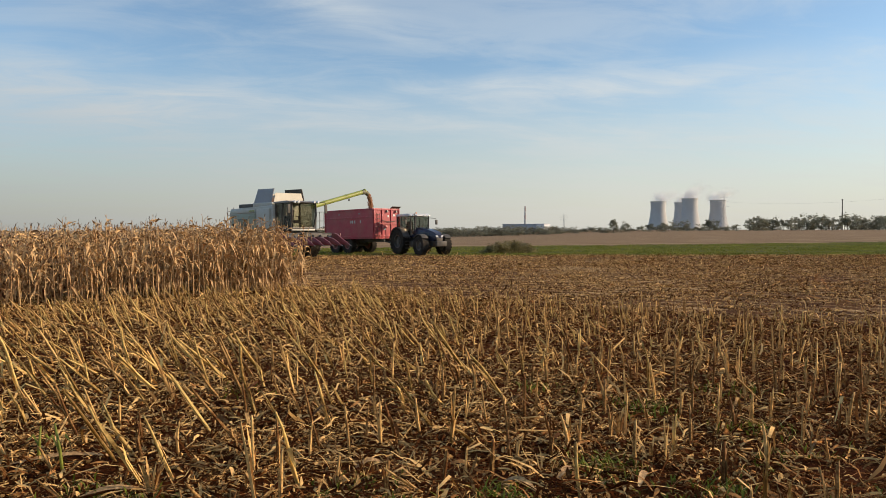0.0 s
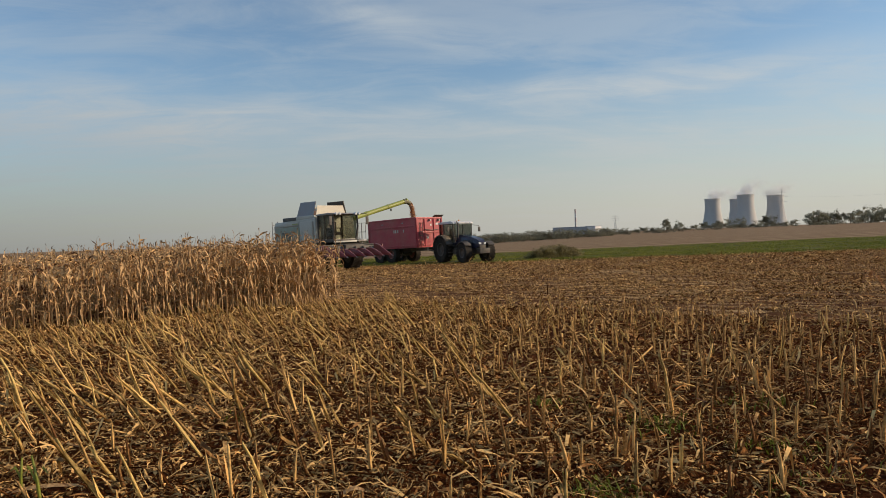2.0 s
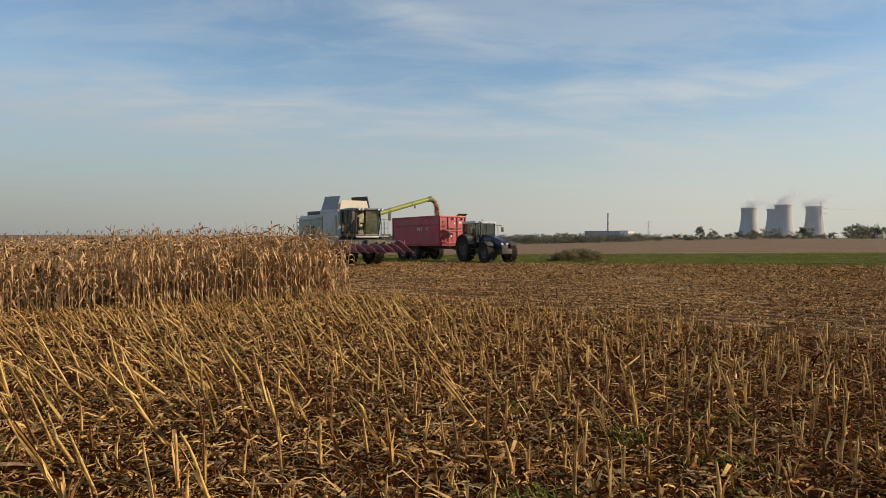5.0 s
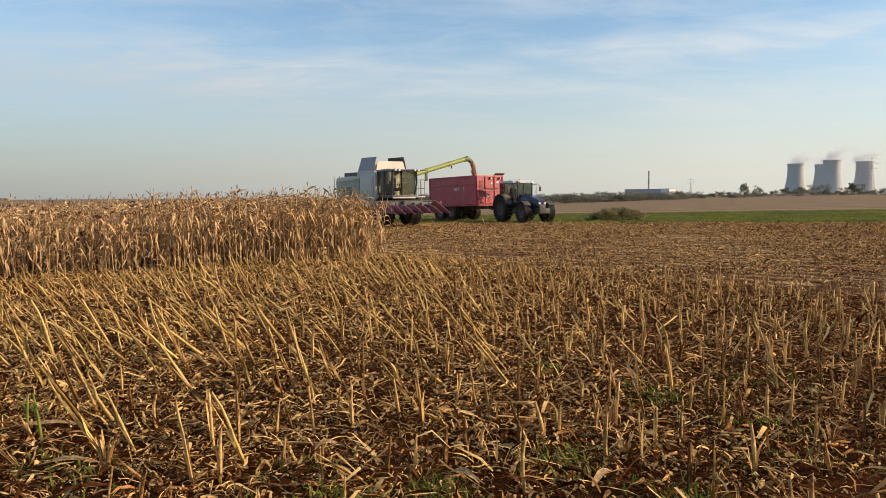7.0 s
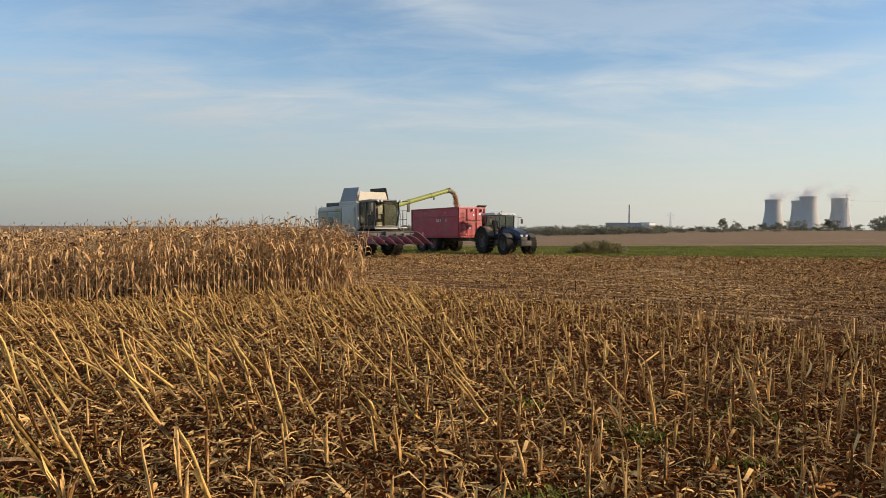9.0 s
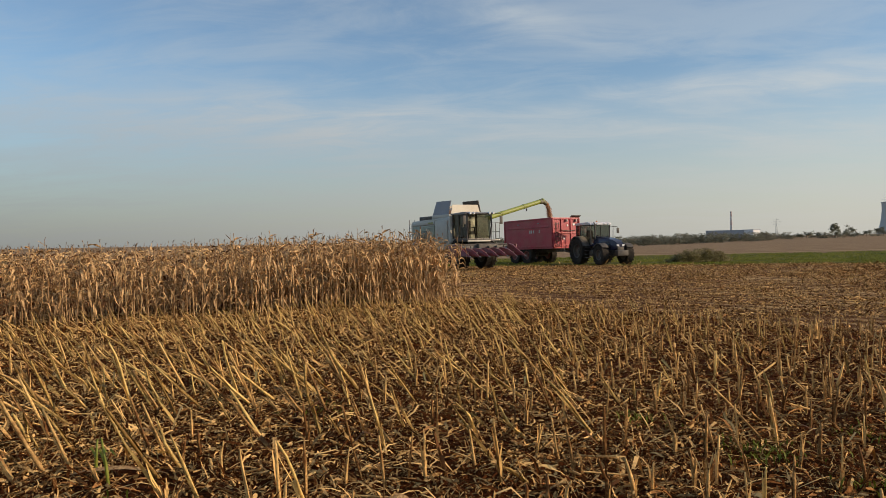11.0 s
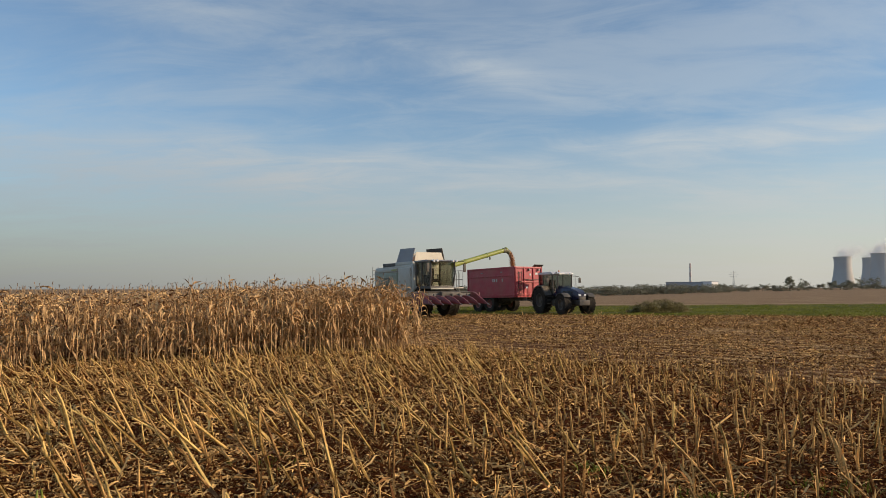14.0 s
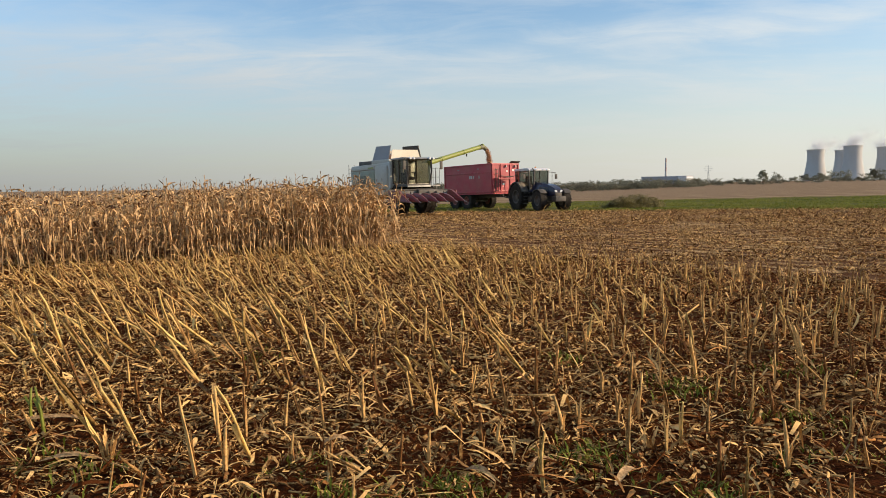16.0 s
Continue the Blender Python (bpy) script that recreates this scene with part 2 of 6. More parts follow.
white_paint = surface("white plastic", (0.66, 0.66, 0.64), (0.80, 0.80, 0.78), 0.4, 3, 30, 0.03, dust=DUST, dust_amount=0.15)
seat_cloth = surface("dark seat cloth", (0.02, 0.02, 0.025), (0.05, 0.05, 0.055), 0.9, 10, 80, 0.1)
grain_mat = surface("maize grain", (0.42, 0.20, 0.10), (0.66, 0.38, 0.20), 0.6, 6, 70, 0.4, island=0.8)
# lighter than bare concrete: the haze over the towers is in the colour
concrete = surface("tower concrete paled for haze", (0.47, 0.47, 0.46), (0.57, 0.57, 0.55), 0.9, 0.02, 0.3, 0.05, spread=0.3)
plant_grey = surface("grey cladding", (0.30, 0.33, 0.38), (0.38, 0.41, 0.46), 0.6, 0.05, 1, 0.02)
plant_white = surface("white cladding", (0.72, 0.73, 0.74), (0.82, 0.82, 0.82), 0.5, 0.05, 1, 0.02)
chimney_band = surface("chimney red band", (0.46, 0.38, 0.36), (0.54, 0.45, 0.42), 0.8, 0.05, 1, 0.02)
lattice_mat = surface("galvanised lattice", (0.32, 0.33, 0.34), (0.42, 0.43, 0.44), 0.6, 1, 10, 0.02, metal=0.3)


def glass_material(name, tint):
    m = bpy.data.materials.new(name)
    m.use_nodes = True
    b = m.node_tree.nodes["Principled BSDF"]
    b.inputs["Base Color"].default_value = (*tint, 1)
    b.inputs["Roughness"].default_value = 0.03
    b.inputs["Transmission Weight"].default_value = 1.0
    b.inputs["IOR"].default_value = 1.3
    return m


glass = glass_material("tinted cab glass", (0.36, 0.38, 0.34))


def lamp_lens(name, tint):
    m = bpy.data.materials.new(name)
    m.use_nodes = True
    b = m.node_tree.nodes["Principled BSDF"]
    b.inputs["Base Color"].default_value = (*tint, 1)
    b.inputs["Roughness"].default_value = 0.12
    b.inputs["Coat Weight"].default_value = 0.6
    return m


lens_clear = lamp_lens("headlight lens", (0.75, 0.77, 0.78))
lens_orange = lamp_lens("orange beacon lens", (0.75, 0.24, 0.02))


def vapour():
    m = bpy.data.materials.new("steam")
    m.use_nodes = True
    nodes, links = m.node_tree.nodes, m.node_tree.links
    b = nodes["Principled BSDF"]
    b.inputs["Base Color"].default_value, b.inputs["Roughness"].default_value = (0.97, 0.97, 0.97, 1), 1.0
    b.inputs["Specular IOR Level"].default_value = 0.0
    t, s = nodes.new("ShaderNodeBsdfTranslucent"), nodes.new("ShaderNodeMixShader")
    t.inputs["Color"].default_value = (0.95, 0.95, 0.95, 1)
    s.inputs[0].default_value = 0.65
    links.new(b.outputs[0], s.inputs[1])
    links.new(t.outputs[0], s.inputs[2])
    links.new(s.outputs[0], nodes["Material Output"].inputs[0])
    return m


steam_mat = vapour()


def soil_material(name, dark, light, straw, straw_amount, row_turn, row_gap, row_depth, streaks=0.1):
    """Soil with straw lying on it in flecks, thicker along the crop's rows."""
    m = bpy.data.materials.new(name)
    m.use_nodes = True
    nodes, links = m.node_tree.nodes, m.node_tree.links
    b = nodes["Principled BSDF"]
    tc = nodes.new("ShaderNodeTexCoord")

    def noise_of(s, detail, r=0.6, stretch=None):
        n = nodes.new("ShaderNodeTexNoise")
        n.inputs["Scale"].default_value, n.inputs["Detail"].default_value, n.inputs["Roughness"].default_value = s, detail, r
        mp = nodes.new("ShaderNodeMapping")
        mp.inputs["Rotation"].default_value = (0, 0, -radians(row_turn))
        mp.inputs["Scale"].default_value = stretch or (1, 1, 1)
        links.new(tc.outputs["Object"], mp.inputs[0])
        links.new(mp.outputs[0], n.inputs["Vector"])
        return n.outputs[0]

    def calc(op, a, c, clamp=False):
        n = nodes.new("ShaderNodeMath")
        n.operation, n.use_clamp = op, clamp
        for i, v in enumerate((a, c)):
            if isinstance(v, (int, float)):
                n.inputs[i].default_value = v
            else:
                links.new(v, n.inputs[i])
        return n.outputs[0]

    def mix(f, a, c):
        n = nodes.new("ShaderNodeMix")
        n.data_type = "RGBA"
        links.new(f, n.inputs["Factor"])
        for k, v in (("A", a), ("B", c)):
            if isinstance(v, tuple):
                n.inputs[k].default_value = (*v, 1)
            else:
                links.new(v, n.inputs[k])
        return n.outputs["Result"]

    base = mix(calc("MULTIPLY", calc("SUBTRACT", noise_of(0.9, 6), 0.3), 2.4, True), dark, light)
    mp = nodes.new("ShaderNodeMapping")
    mp.inputs["Rotation"].default_value = (0, 0, -radians(row_turn))
    links.new(tc.outputs["Object"], mp.inputs[0])
    wave = nodes.new("ShaderNodeTexWave")
    wave.bands_direction = "Y"
    wave.inputs["Scale"].default_value = 2 * math.pi / 20 / row_gap
    wave.inputs["Distortion"].default_value, wave.inputs["Detail"].default_value, wave.inputs["Detail Scale"].default_value = 3.5, 4, 1.2
    links.new(mp.outputs[0], wave.inputs["Vector"])
    fleck = calc("ADD", noise_of(16, 6, 0.75, (0.6, 1.9, 1)), calc("MULTIPLY", calc("SUBTRACT", wave.outputs["Fac"], 0.5), row_depth))
    fleck = calc("ADD", fleck, calc("MULTIPLY", calc("SUBTRACT", noise_of(0.12, 4), 0.5), 0.4))
    fleck = calc("ADD", fleck, calc("MULTIPLY", calc("SUBTRACT", noise_of(1.0, 3, 0.5, (0.3, 1.3, 1)), 0.5), streaks))
    straw_f = calc("MULTIPLY", calc("SUBTRACT", fleck, 0.62 - straw_amount), 5.0, True)
    links.new(mix(straw_f, base, straw), b.inputs["Base Color"])
    b.inputs["Roughness"].default_value = 0.95
    b.inputs["Specular IOR Level"].default_value = 0.05
    bp = nodes.new("ShaderNodeBump")
    bp.inputs["Strength"].default_value, bp.inputs["Distance"].default_value = 1.0, 0.05
    links.new(calc("ADD", noise_of(10, 6), calc("MULTIPLY", fleck, 0.6)), bp.inputs["Height"])
    links.new(bp.outputs[0], b.inputs["Normal"])
    return m


soil_stubble = soil_material("headland soil", (0.050, 0.013, 0.003), (0.115, 0.035, 0.008), (0.25, 0.11, 0.028), -0.03, 28, 0.6, 0.05)
soil_main = soil_material("stubble soil", (0.072, 0.029, 0.011), (0.165, 0.074, 0.029), (0.68, 0.47, 0.23), 0.12, -47, 0.75, 0.15, 0.5)
soil_grass = soil_material("grassy ground", (0.065, 0.075, 0.018), (0.13, 0.125, 0.032), (0.27, 0.21, 0.085), 0.08, 0, 6.0, 0.05)
soil_far = soil_material("distant stubble field", (0.20, 0.130, 0.075), (0.29, 0.20, 0.118), (0.37, 0.27, 0.16), 0.08, 8, 9.0, 0.35)

# ---- mesh helpers ----
def part(name, bm, material, parent, label="", smooth=False):
    me = bpy.data.meshes.new(name)
    bmesh.ops.recalc_face_normals(bm, faces=bm.faces[:])
    bm.to_mesh(me)
    bm.free()
    me.materials.append(material)
    if smooth:
        me.shade_smooth()
        me.set_sharp_from_angle(angle=radians(38))
    ob = new(name, me)
    ob.parent = parent
    return tagged(ob, label) if label else ob


def thing(name, label, category, group="", kind="", m=None):
    ob = new(name)
    ob.empty_display_size = 0.3
    if m is not None:
        ob.matrix_basis = m
    return tagged(ob, label, category, group, kind)


def box(bm, x0, x1, y0, y1, z0, z1, bevel=0.0):
    v = [bm.verts.new((x, y, z)) for x in (x0, x1) for y in (y0, y1) for z in (z0, z1)]
    made = [bm.faces.new([v[i] for i in f]) for f in ((0, 1, 3, 2), (4, 6, 7, 5), (0, 4, 5, 1), (2, 3, 7, 6), (0, 2, 6, 4), (1, 5, 7, 3))]
    if bevel:
        bmesh.ops.bevel(bm, geom=list({e for f in made for e in f.edges}), offset=bevel, segments=2, affect="EDGES", profile=0.6)
    return bm


def extrude(bm, outline, axis, a, b, bevel=0.0):
    """A flat outline, in the two axes other than the given one, made thick from a to b."""
    def at(p, t):
        q = list(p)
        q.insert("xyz".index(axis), t)
        return q
    lo, hi = [bm.verts.new(at(p, a)) for p in outline], [bm.verts.new(at(p, b)) for p in outline]
    n = len(outline)
    made = [bm.faces.new(lo[::-1]), bm.faces.new(hi)]
    made += [bm.faces.new((lo[i], lo[(i + 1) % n], hi[(i + 1) % n], hi[i])) for i in range(n)]
    if bevel:
        bmesh.ops.bevel(bm, geom=list({e for f in made for e in f.edges}), offset=bevel, segments=2, affect="EDGES", profile=0.6)
    return bm


def rod(bm, points, radius, seg=8, end=None):
    """A round rod through points; end: the radius at its far end."""
    points = [Vector(p) for p in points]
    end = radius if end is None else end
    rings = []
    for i, p in enumerate(points):
        way = (points[min(i + 1, len(points) - 1)] - points[max(i - 1, 0)]).normalized()
        side = way.cross(Vector((0, 0, 1)) if abs(way.z) < 0.9 else Vector((1, 0, 0))).normalized()
        up = side.cross(way)
        r = radius + (end - radius) * i / (len(points) - 1)
        rings.append([bm.verts.new(p + (side * math.cos(a) + up * math.sin(a)) * r) for a in (2 * math.pi * k / seg for k in range(seg))])
    for a, b in zip(rings, rings[1:]):
        for k in range(seg):
            bm.faces.new((a[k], a[(k + 1) % seg], b[(k + 1) % seg], b[k]))
    bm.faces.new(rings[0][::-1])
    bm.faces.new(rings[-1])
    return bm


def turned(bm, profile, seg, axis="z", at=(0, 0, 0), close=False):
    """A turned shape: profile rows of (radius, height along the axis)."""
    rings = []
    for r, h in profile:
        ring = []
        for k in range(seg):
            a = 2 * math.pi * k / seg
            p = (r * math.cos(a), r * math.sin(a), h) if axis == "z" else (h, r * math.cos(a), r * math.sin(a))
            ring.append(bm.verts.new(Vector(p) + Vector(at)))
        rings.append(ring)
    pairs = list(zip(rings, rings[1:])) + ([(rings[-1], rings[0])] if close else [])
    for a, b in pairs:
        for k in range(seg):
            bm.faces.new((a[k], a[(k + 1) % seg], b[(k + 1) % seg], b[k]))
    if not close:
        for ring in (rings[0], rings[-1]):
            bm.faces.new(ring)
    return bm


class Heap:
    """Many small four-sided pieces joined in one mesh."""

    def __init__(self):
        self.v, self.f, self.n = [], [], 0

    def add(self, verts, faces):
        self.v.append(np.asarray(verts, np.float32))
        self.f.append(np.asarray(faces, np.int32) + self.n)
        self.n += len(verts)

    def mesh(self, name, smooth=True):
        v, f = np.concatenate(self.v), np.concatenate(self.f)
        me = bpy.data.meshes.new(name)
        me.vertices.add(len(v))
        me.vertices.foreach_set("co", v.ravel())
        me.loops.add(f.size)
        me.loops.foreach_set("vertex_index", f.ravel())
        me.polygons.add(len(f))
        me.polygons.foreach_set("loop_start", np.arange(0, f.size, 4, dtype=np.int32))
        me.update(calc_edges=True)
        me.validate()
        if smooth:
            me.shade_smooth()
        return me


def strip(points, widths, across, fold=0.0):
    """A leaf strip along points: two columns of faces with a fold along the middle. Returns verts and faces."""
    points, widths, across = np.asarray(points, float), np.asarray(widths, float)[:, None], np.asarray(across, float)
    lift = np.array([0, 0, fold]) * widths
    v = np.concatenate([points - across * widths, points - lift, points + across * widths])
    n = len(points)
    f = [[c * n + i, c * n + i + 1, (c + 1) * n + i + 1, (c + 1) * n + i] for c in (0, 1) for i in range(n - 1)]
    return v, np.array(f)


def flat_strip(points, widths, across):
    points, widths, across = np.asarray(points, float), np.asarray(widths, float)[:, None], np.asarray(across, float)
    n = len(points)
    return np.concatenate([points - across * widths, points + across * widths]), np.array([[i, i + 1, n + i + 1, n + i] for i in range(n - 1)])


def tube4(points, radii, sides=4):
    """A thin stem with flat ends, all in four-sided faces."""
    points = np.asarray(points, float)
    ring = np.array([[math.cos(a), math.sin(a), 0] for a in (2 * math.pi * (k + 0.5) / sides for k in range(sides))])
    v = np.concatenate([p + ring * r for p, r in zip(points, radii)])
    f = [[i * sides + k, i * sides + (k + 1) % sides, (i + 1) * sides + (k + 1) % sides, (i + 1) * sides + k] for i in range(len(points) - 1) for k in range(sides)]
    top = (len(points) - 1) * sides
    if sides == 4:
        f.append([top, top + 1, top + 2, top + 3])
    elif sides == 6:
        f += [[top, top + 1, top + 2, top + 3], [top, top + 3, top + 4, top + 5]]
    return v, np.array(f)


def spin(v, yaw, lean=0.0, lean_way=0.0, at=(0, 0, 0), size=1.0):
    m = Matrix.Rotation(lean, 3, Vector((math.cos(lean_way), math.sin(lean_way), 0))) @ Matrix.Rotation(yaw, 3, "Z")
    return np.asarray(v) @ np.array(m).T * size + np.asarray(at)


def strew(heap, shapes, at, size, r, tilt=0.25):
    """Many copies of flat shapes laid about at the given places, turned and tilted at random."""
    at, size = np.asarray(at, float), np.asarray(size, float)
    which = r.integers(0, len(shapes), len(at))
    for k, (v, f) in enumerate(shapes):
        mine = np.flatnonzero(which == k)
        n = len(mine)
        if not n:
            continue
        yaw, lean, way = r.uniform(0, 2 * math.pi, n), r.normal(0, tilt, n), r.uniform(0, 2 * math.pi, n)
        x = np.cos(yaw)[:, None] * v[:, 0] - np.sin(yaw)[:, None] * v[:, 1]
        y = np.sin(yaw)[:, None] * v[:, 0] + np.cos(yaw)[:, None] * v[:, 1]
        p = np.stack([x, y, np.broadcast_to(v[:, 2], x.shape)], -1)
        axis = np.stack([np.cos(way), np.sin(way), 0 * way], -1)[:, None]
        c, s = np.cos(lean)[:, None, None], np.sin(lean)[:, None, None]
        p = p * c + np.cross(np.broadcast_to(axis, p.shape), p) * s + axis * (p * axis).sum(-1, keepdims=True) * (1 - c)
        p = p * size[mine][:, None, None] + at[mine][:, None]
        heap.add(p.reshape(-1, 3), (np.asarray(f)[None] + np.arange(n)[:, None, None] * len(v)).reshape(-1, 4))


rng = random.Random(11)

# ---- the lie of the land ----
ROW_A = Vector((0.88, 0.475)).normalized()       # rows of the headland and of the standing maize's front
ROW_D = Vector((0.68, -0.733)).normalized()      # rows of the main field
CORNER = Vector((-1.30, 22.1))                    # where the main field's first row meets the headland
STAND_CORNER = Vector((-1.16, 21.0))              # the corner of the standing maize
STAND_ROW = Vector((0.845, 0.535)).normalized()   # its front row
STAND_BACK = Vector((-STAND_ROW.y, STAND_ROW.x))
GRASS_NEAR = lambda x: 48.6 - 0.20 * (x - 8)     # where the stubble ends and the grass begins
GRASS_FAR = lambda x: 72.0 + 0.22 * (x - 12)     # where the grass ends


def rise(x, y):
    """Height of the land: level round the camera, dipping far ahead and lifting to the right."""
    r, az = math.hypot(x, y), math.degrees(math.atan2(x, y))
    k = min(max((r - 90) / 360, 0), 1)
    if k == 0:
        return 0.0
    return k * float(np.interp(az, [-180, -60, -30, 0, 10, 22, 29, 40, 120, 180], [0, 0, 0.6, -2.4, -3.1, -0.6, 0.7, 1.2, 0, 0]))


def ground_sheet():
    seg = 360
    radii = [0.0] + [0.6 * 1.037 ** i for i in range(248)]
    radii = [r for r in radii if r < 4600]
    verts, faces, kinds = [(0, 0, 0)], [], []
    for r in radii[1:]:
        for k in range(seg):
            a = 2 * math.pi * k / seg
            x, y = r * math.sin(a), r * math.cos(a)
            fade = min(1, max(0, (70 - r) / 30)) if r > 40 else 1
            clod = (noise.noise((x * 1.7, y * 1.7, 0)) * 0.035 + noise.noise((x * 6, y * 6, 4)) * 0.014) * fade
            verts.append((x, y, rise(x, y) + clod - 0.012))
    for k in range(seg):
        faces.append((0, 1 + (k + 1) % seg, 1 + k))
    for i in range(len(radii) - 2):
        a, b = 1 + i * seg, 1 + (i + 1) * seg
        for k in range(seg):
            q = (k + 1) % seg
            faces.append((a + k, a + q, b + q, b + k))
    me = bpy.data.meshes.new("ground")
    me.from_pydata(verts, [], faces)
    for m in (soil_stubble, soil_grass, soil_far, soil_main):
        me.materials.append(m)
    for p in me.polygons:
        x, y = p.center.x, p.center.y
        j = noise.noise((x * 0.15, y * 0.15, 2)) * 2.0
        inner = (Vector((x, y)) - CORNER).dot(Vector((-ROW_D.y, ROW_D.x))) > j * 0.3
        p.material_index = (3 if inner else 0) if y < GRASS_NEAR(x) + j * 0.4 else 1 if y < GRASS_FAR(x) + j else 2
    me.shade_smooth()
    return tagged(new("ground", me), "brown maize stubble soil running out to grass and tan fields", "ground", kind="structure")


ground_sheet()

# ---- standing maize ----
def leaf_path(r, base, out, length, droop, n=6):
    """A dry leaf that rises a little from the stem, arches over and hangs."""
    pts, p, pitch = [], np.array(base, float), r.uniform(0.2, 1.0)
    step = length / (n - 1)
    curl = r.uniform(-0.6, 0.6)
    for i in range(n):
        pts.append(p.copy())
        p = p + step * np.array([out[0] * math.cos(pitch), out[1] * math.cos(pitch), math.sin(pitch)])
        pitch -= droop * r.uniform(0.2, 1.6)
        pitch = max(pitch, r.uniform(-1.55, -1.0))
        out = (out[0] * math.cos(curl * 0.5) - out[1] * math.sin(curl * 0.5), out[0] * math.sin(curl * 0.5) + out[1] * math.cos(curl * 0.5))
    return pts


def maize_pieces(seed):
    """The pieces of one plant: stalk, leaves, ear, tassel, as verts and faces."""
    r = random.Random(seed)
    h = r.uniform(1.52, 1.82)
    bend = (r.uniform(-0.16, 0.16), r.uniform(-0.14, 0.14))
    line = [(bend[0] * (t * t), bend[1] * (t * t), h * t) for t in (0, 0.2, 0.4, 0.6, 0.8, 1.0)]
    stalk = tube4(line, [0.014, 0.013, 0.012, 0.010, 0.008, 0.005])
    leaves = []
    count = r.randint(14, 17)
    turn = r.uniform(0, 3.14)
    for i in range(count):
        t = 0.19 + 0.80 * (i / count) ** 0.9 + r.uniform(-0.03, 0.03)
        a = turn + (math.pi if i % 2 else 0) + r.uniform(-0.9, 0.9)
        out = (math.cos(a), math.sin(a))
        if t > 0.86:                # short pointed leaves at the top
            pts = leaf_path(r, (bend[0] * t * t, bend[1] * t * t, h * t), out, r.uniform(0.14, 0.32), r.uniform(0.1, 0.7))
        else:
            pts = leaf_path(r, (bend[0] * t * t, bend[1] * t * t, h * t), out, r.uniform(0.30, 0.66), r.uniform(0.6, 2.0))
        w = r.uniform(0.012, 0.030)
        tw, spin_rate = r.uniform(-0.9, 0.9), r.uniform(-0.9, 0.9)
        across = [(-out[1] * math.cos(tw + spin_rate * k), out[0] * math.cos(tw + spin_rate * k), math.sin(tw + spin_rate * k) * 0.7) for k in range(6)]
        leaves.append(strip(pts, [w * 0.6, w, w * 1.1, w * 0.9, w * 0.5, w * 0.08], across, r.uniform(0.1, 1.4)))
    a = r.uniform(0, 6.28)
    z = h * r.uniform(0.42, 0.55)
    tip = np.array([math.cos(a) * 0.10, math.sin(a) * 0.10, r.uniform(-0.16, 0.05)])
    ear = tube4([np.array([0, 0, z]) + tip * q + np.array([math.cos(a), math.sin(a), 0]) * 0.02 for q in (0, 0.3, 0.7, 1.0, 1.25)], [0.012, 0.026, 0.026, 0.016, 0.005], 6)
    tv, tf, n = [], [], 0
    for i in range(r.choice((1, 2, 3, 4))):
        a, s = r.uniform(0, 6.28), r.uniform(0.05, 0.55)
        top = np.array([bend[0], bend[1], h])
        ln = r.uniform(0.04, 0.11)
        v, f = flat_strip([top, top + np.array([math.cos(a) * s, math.sin(a) * s, 0.9]) * ln * 0.6, top + np.array([math.cos(a) * s * 1.5, math.sin(a) * s * 1.5, 0.8]) * ln], [0.005, 0.006, 0.003], (-math.sin(a), math.cos(a), 0))
        tv.append(v)
        tf.append(f + n)
        n += len(v)
    return stalk, leaves, ear, (np.concatenate(tv), np.concatenate(tf))


def piece_mesh(name, piece, material):
    heap = Heap()
    heap.add(*piece)
    me = heap.mesh(name)
    me.materials.append(material)
    return me


def maize_plant(seed):
    stalk, leaves, ear, tassel = maize_pieces(seed)
    ob = thing("maize_plant", "tall dry tan maize plant with hanging leaves", "maize plant", "standing maize")
    for name, piece, material in [("stalk", stalk, stalk_dry)] + [("leaf", q, leaf_dry) for q in leaves] + [("ear", ear, husk_dry), ("tassel", tassel, tassel_dry)]:
        new(name, piece_mesh(name, piece, material)).parent = ob
    return ob


WORDS = ("tall dry tan maize plant with hanging leaves", "leaning dry maize plant with broken upper leaves", "pale straw-coloured maize plant with a hanging ear")
models = [maize_plant(100 + i) for i in range(8)]
loose = [maize_pieces(200 + i) for i in range(14)]
standing = {k: Heap() for k in ("stalk", "leaf", "ear", "tassel")}
used, singles = 0, 0
NORMAL = Vector((-ROW_A.y, ROW_A.x))
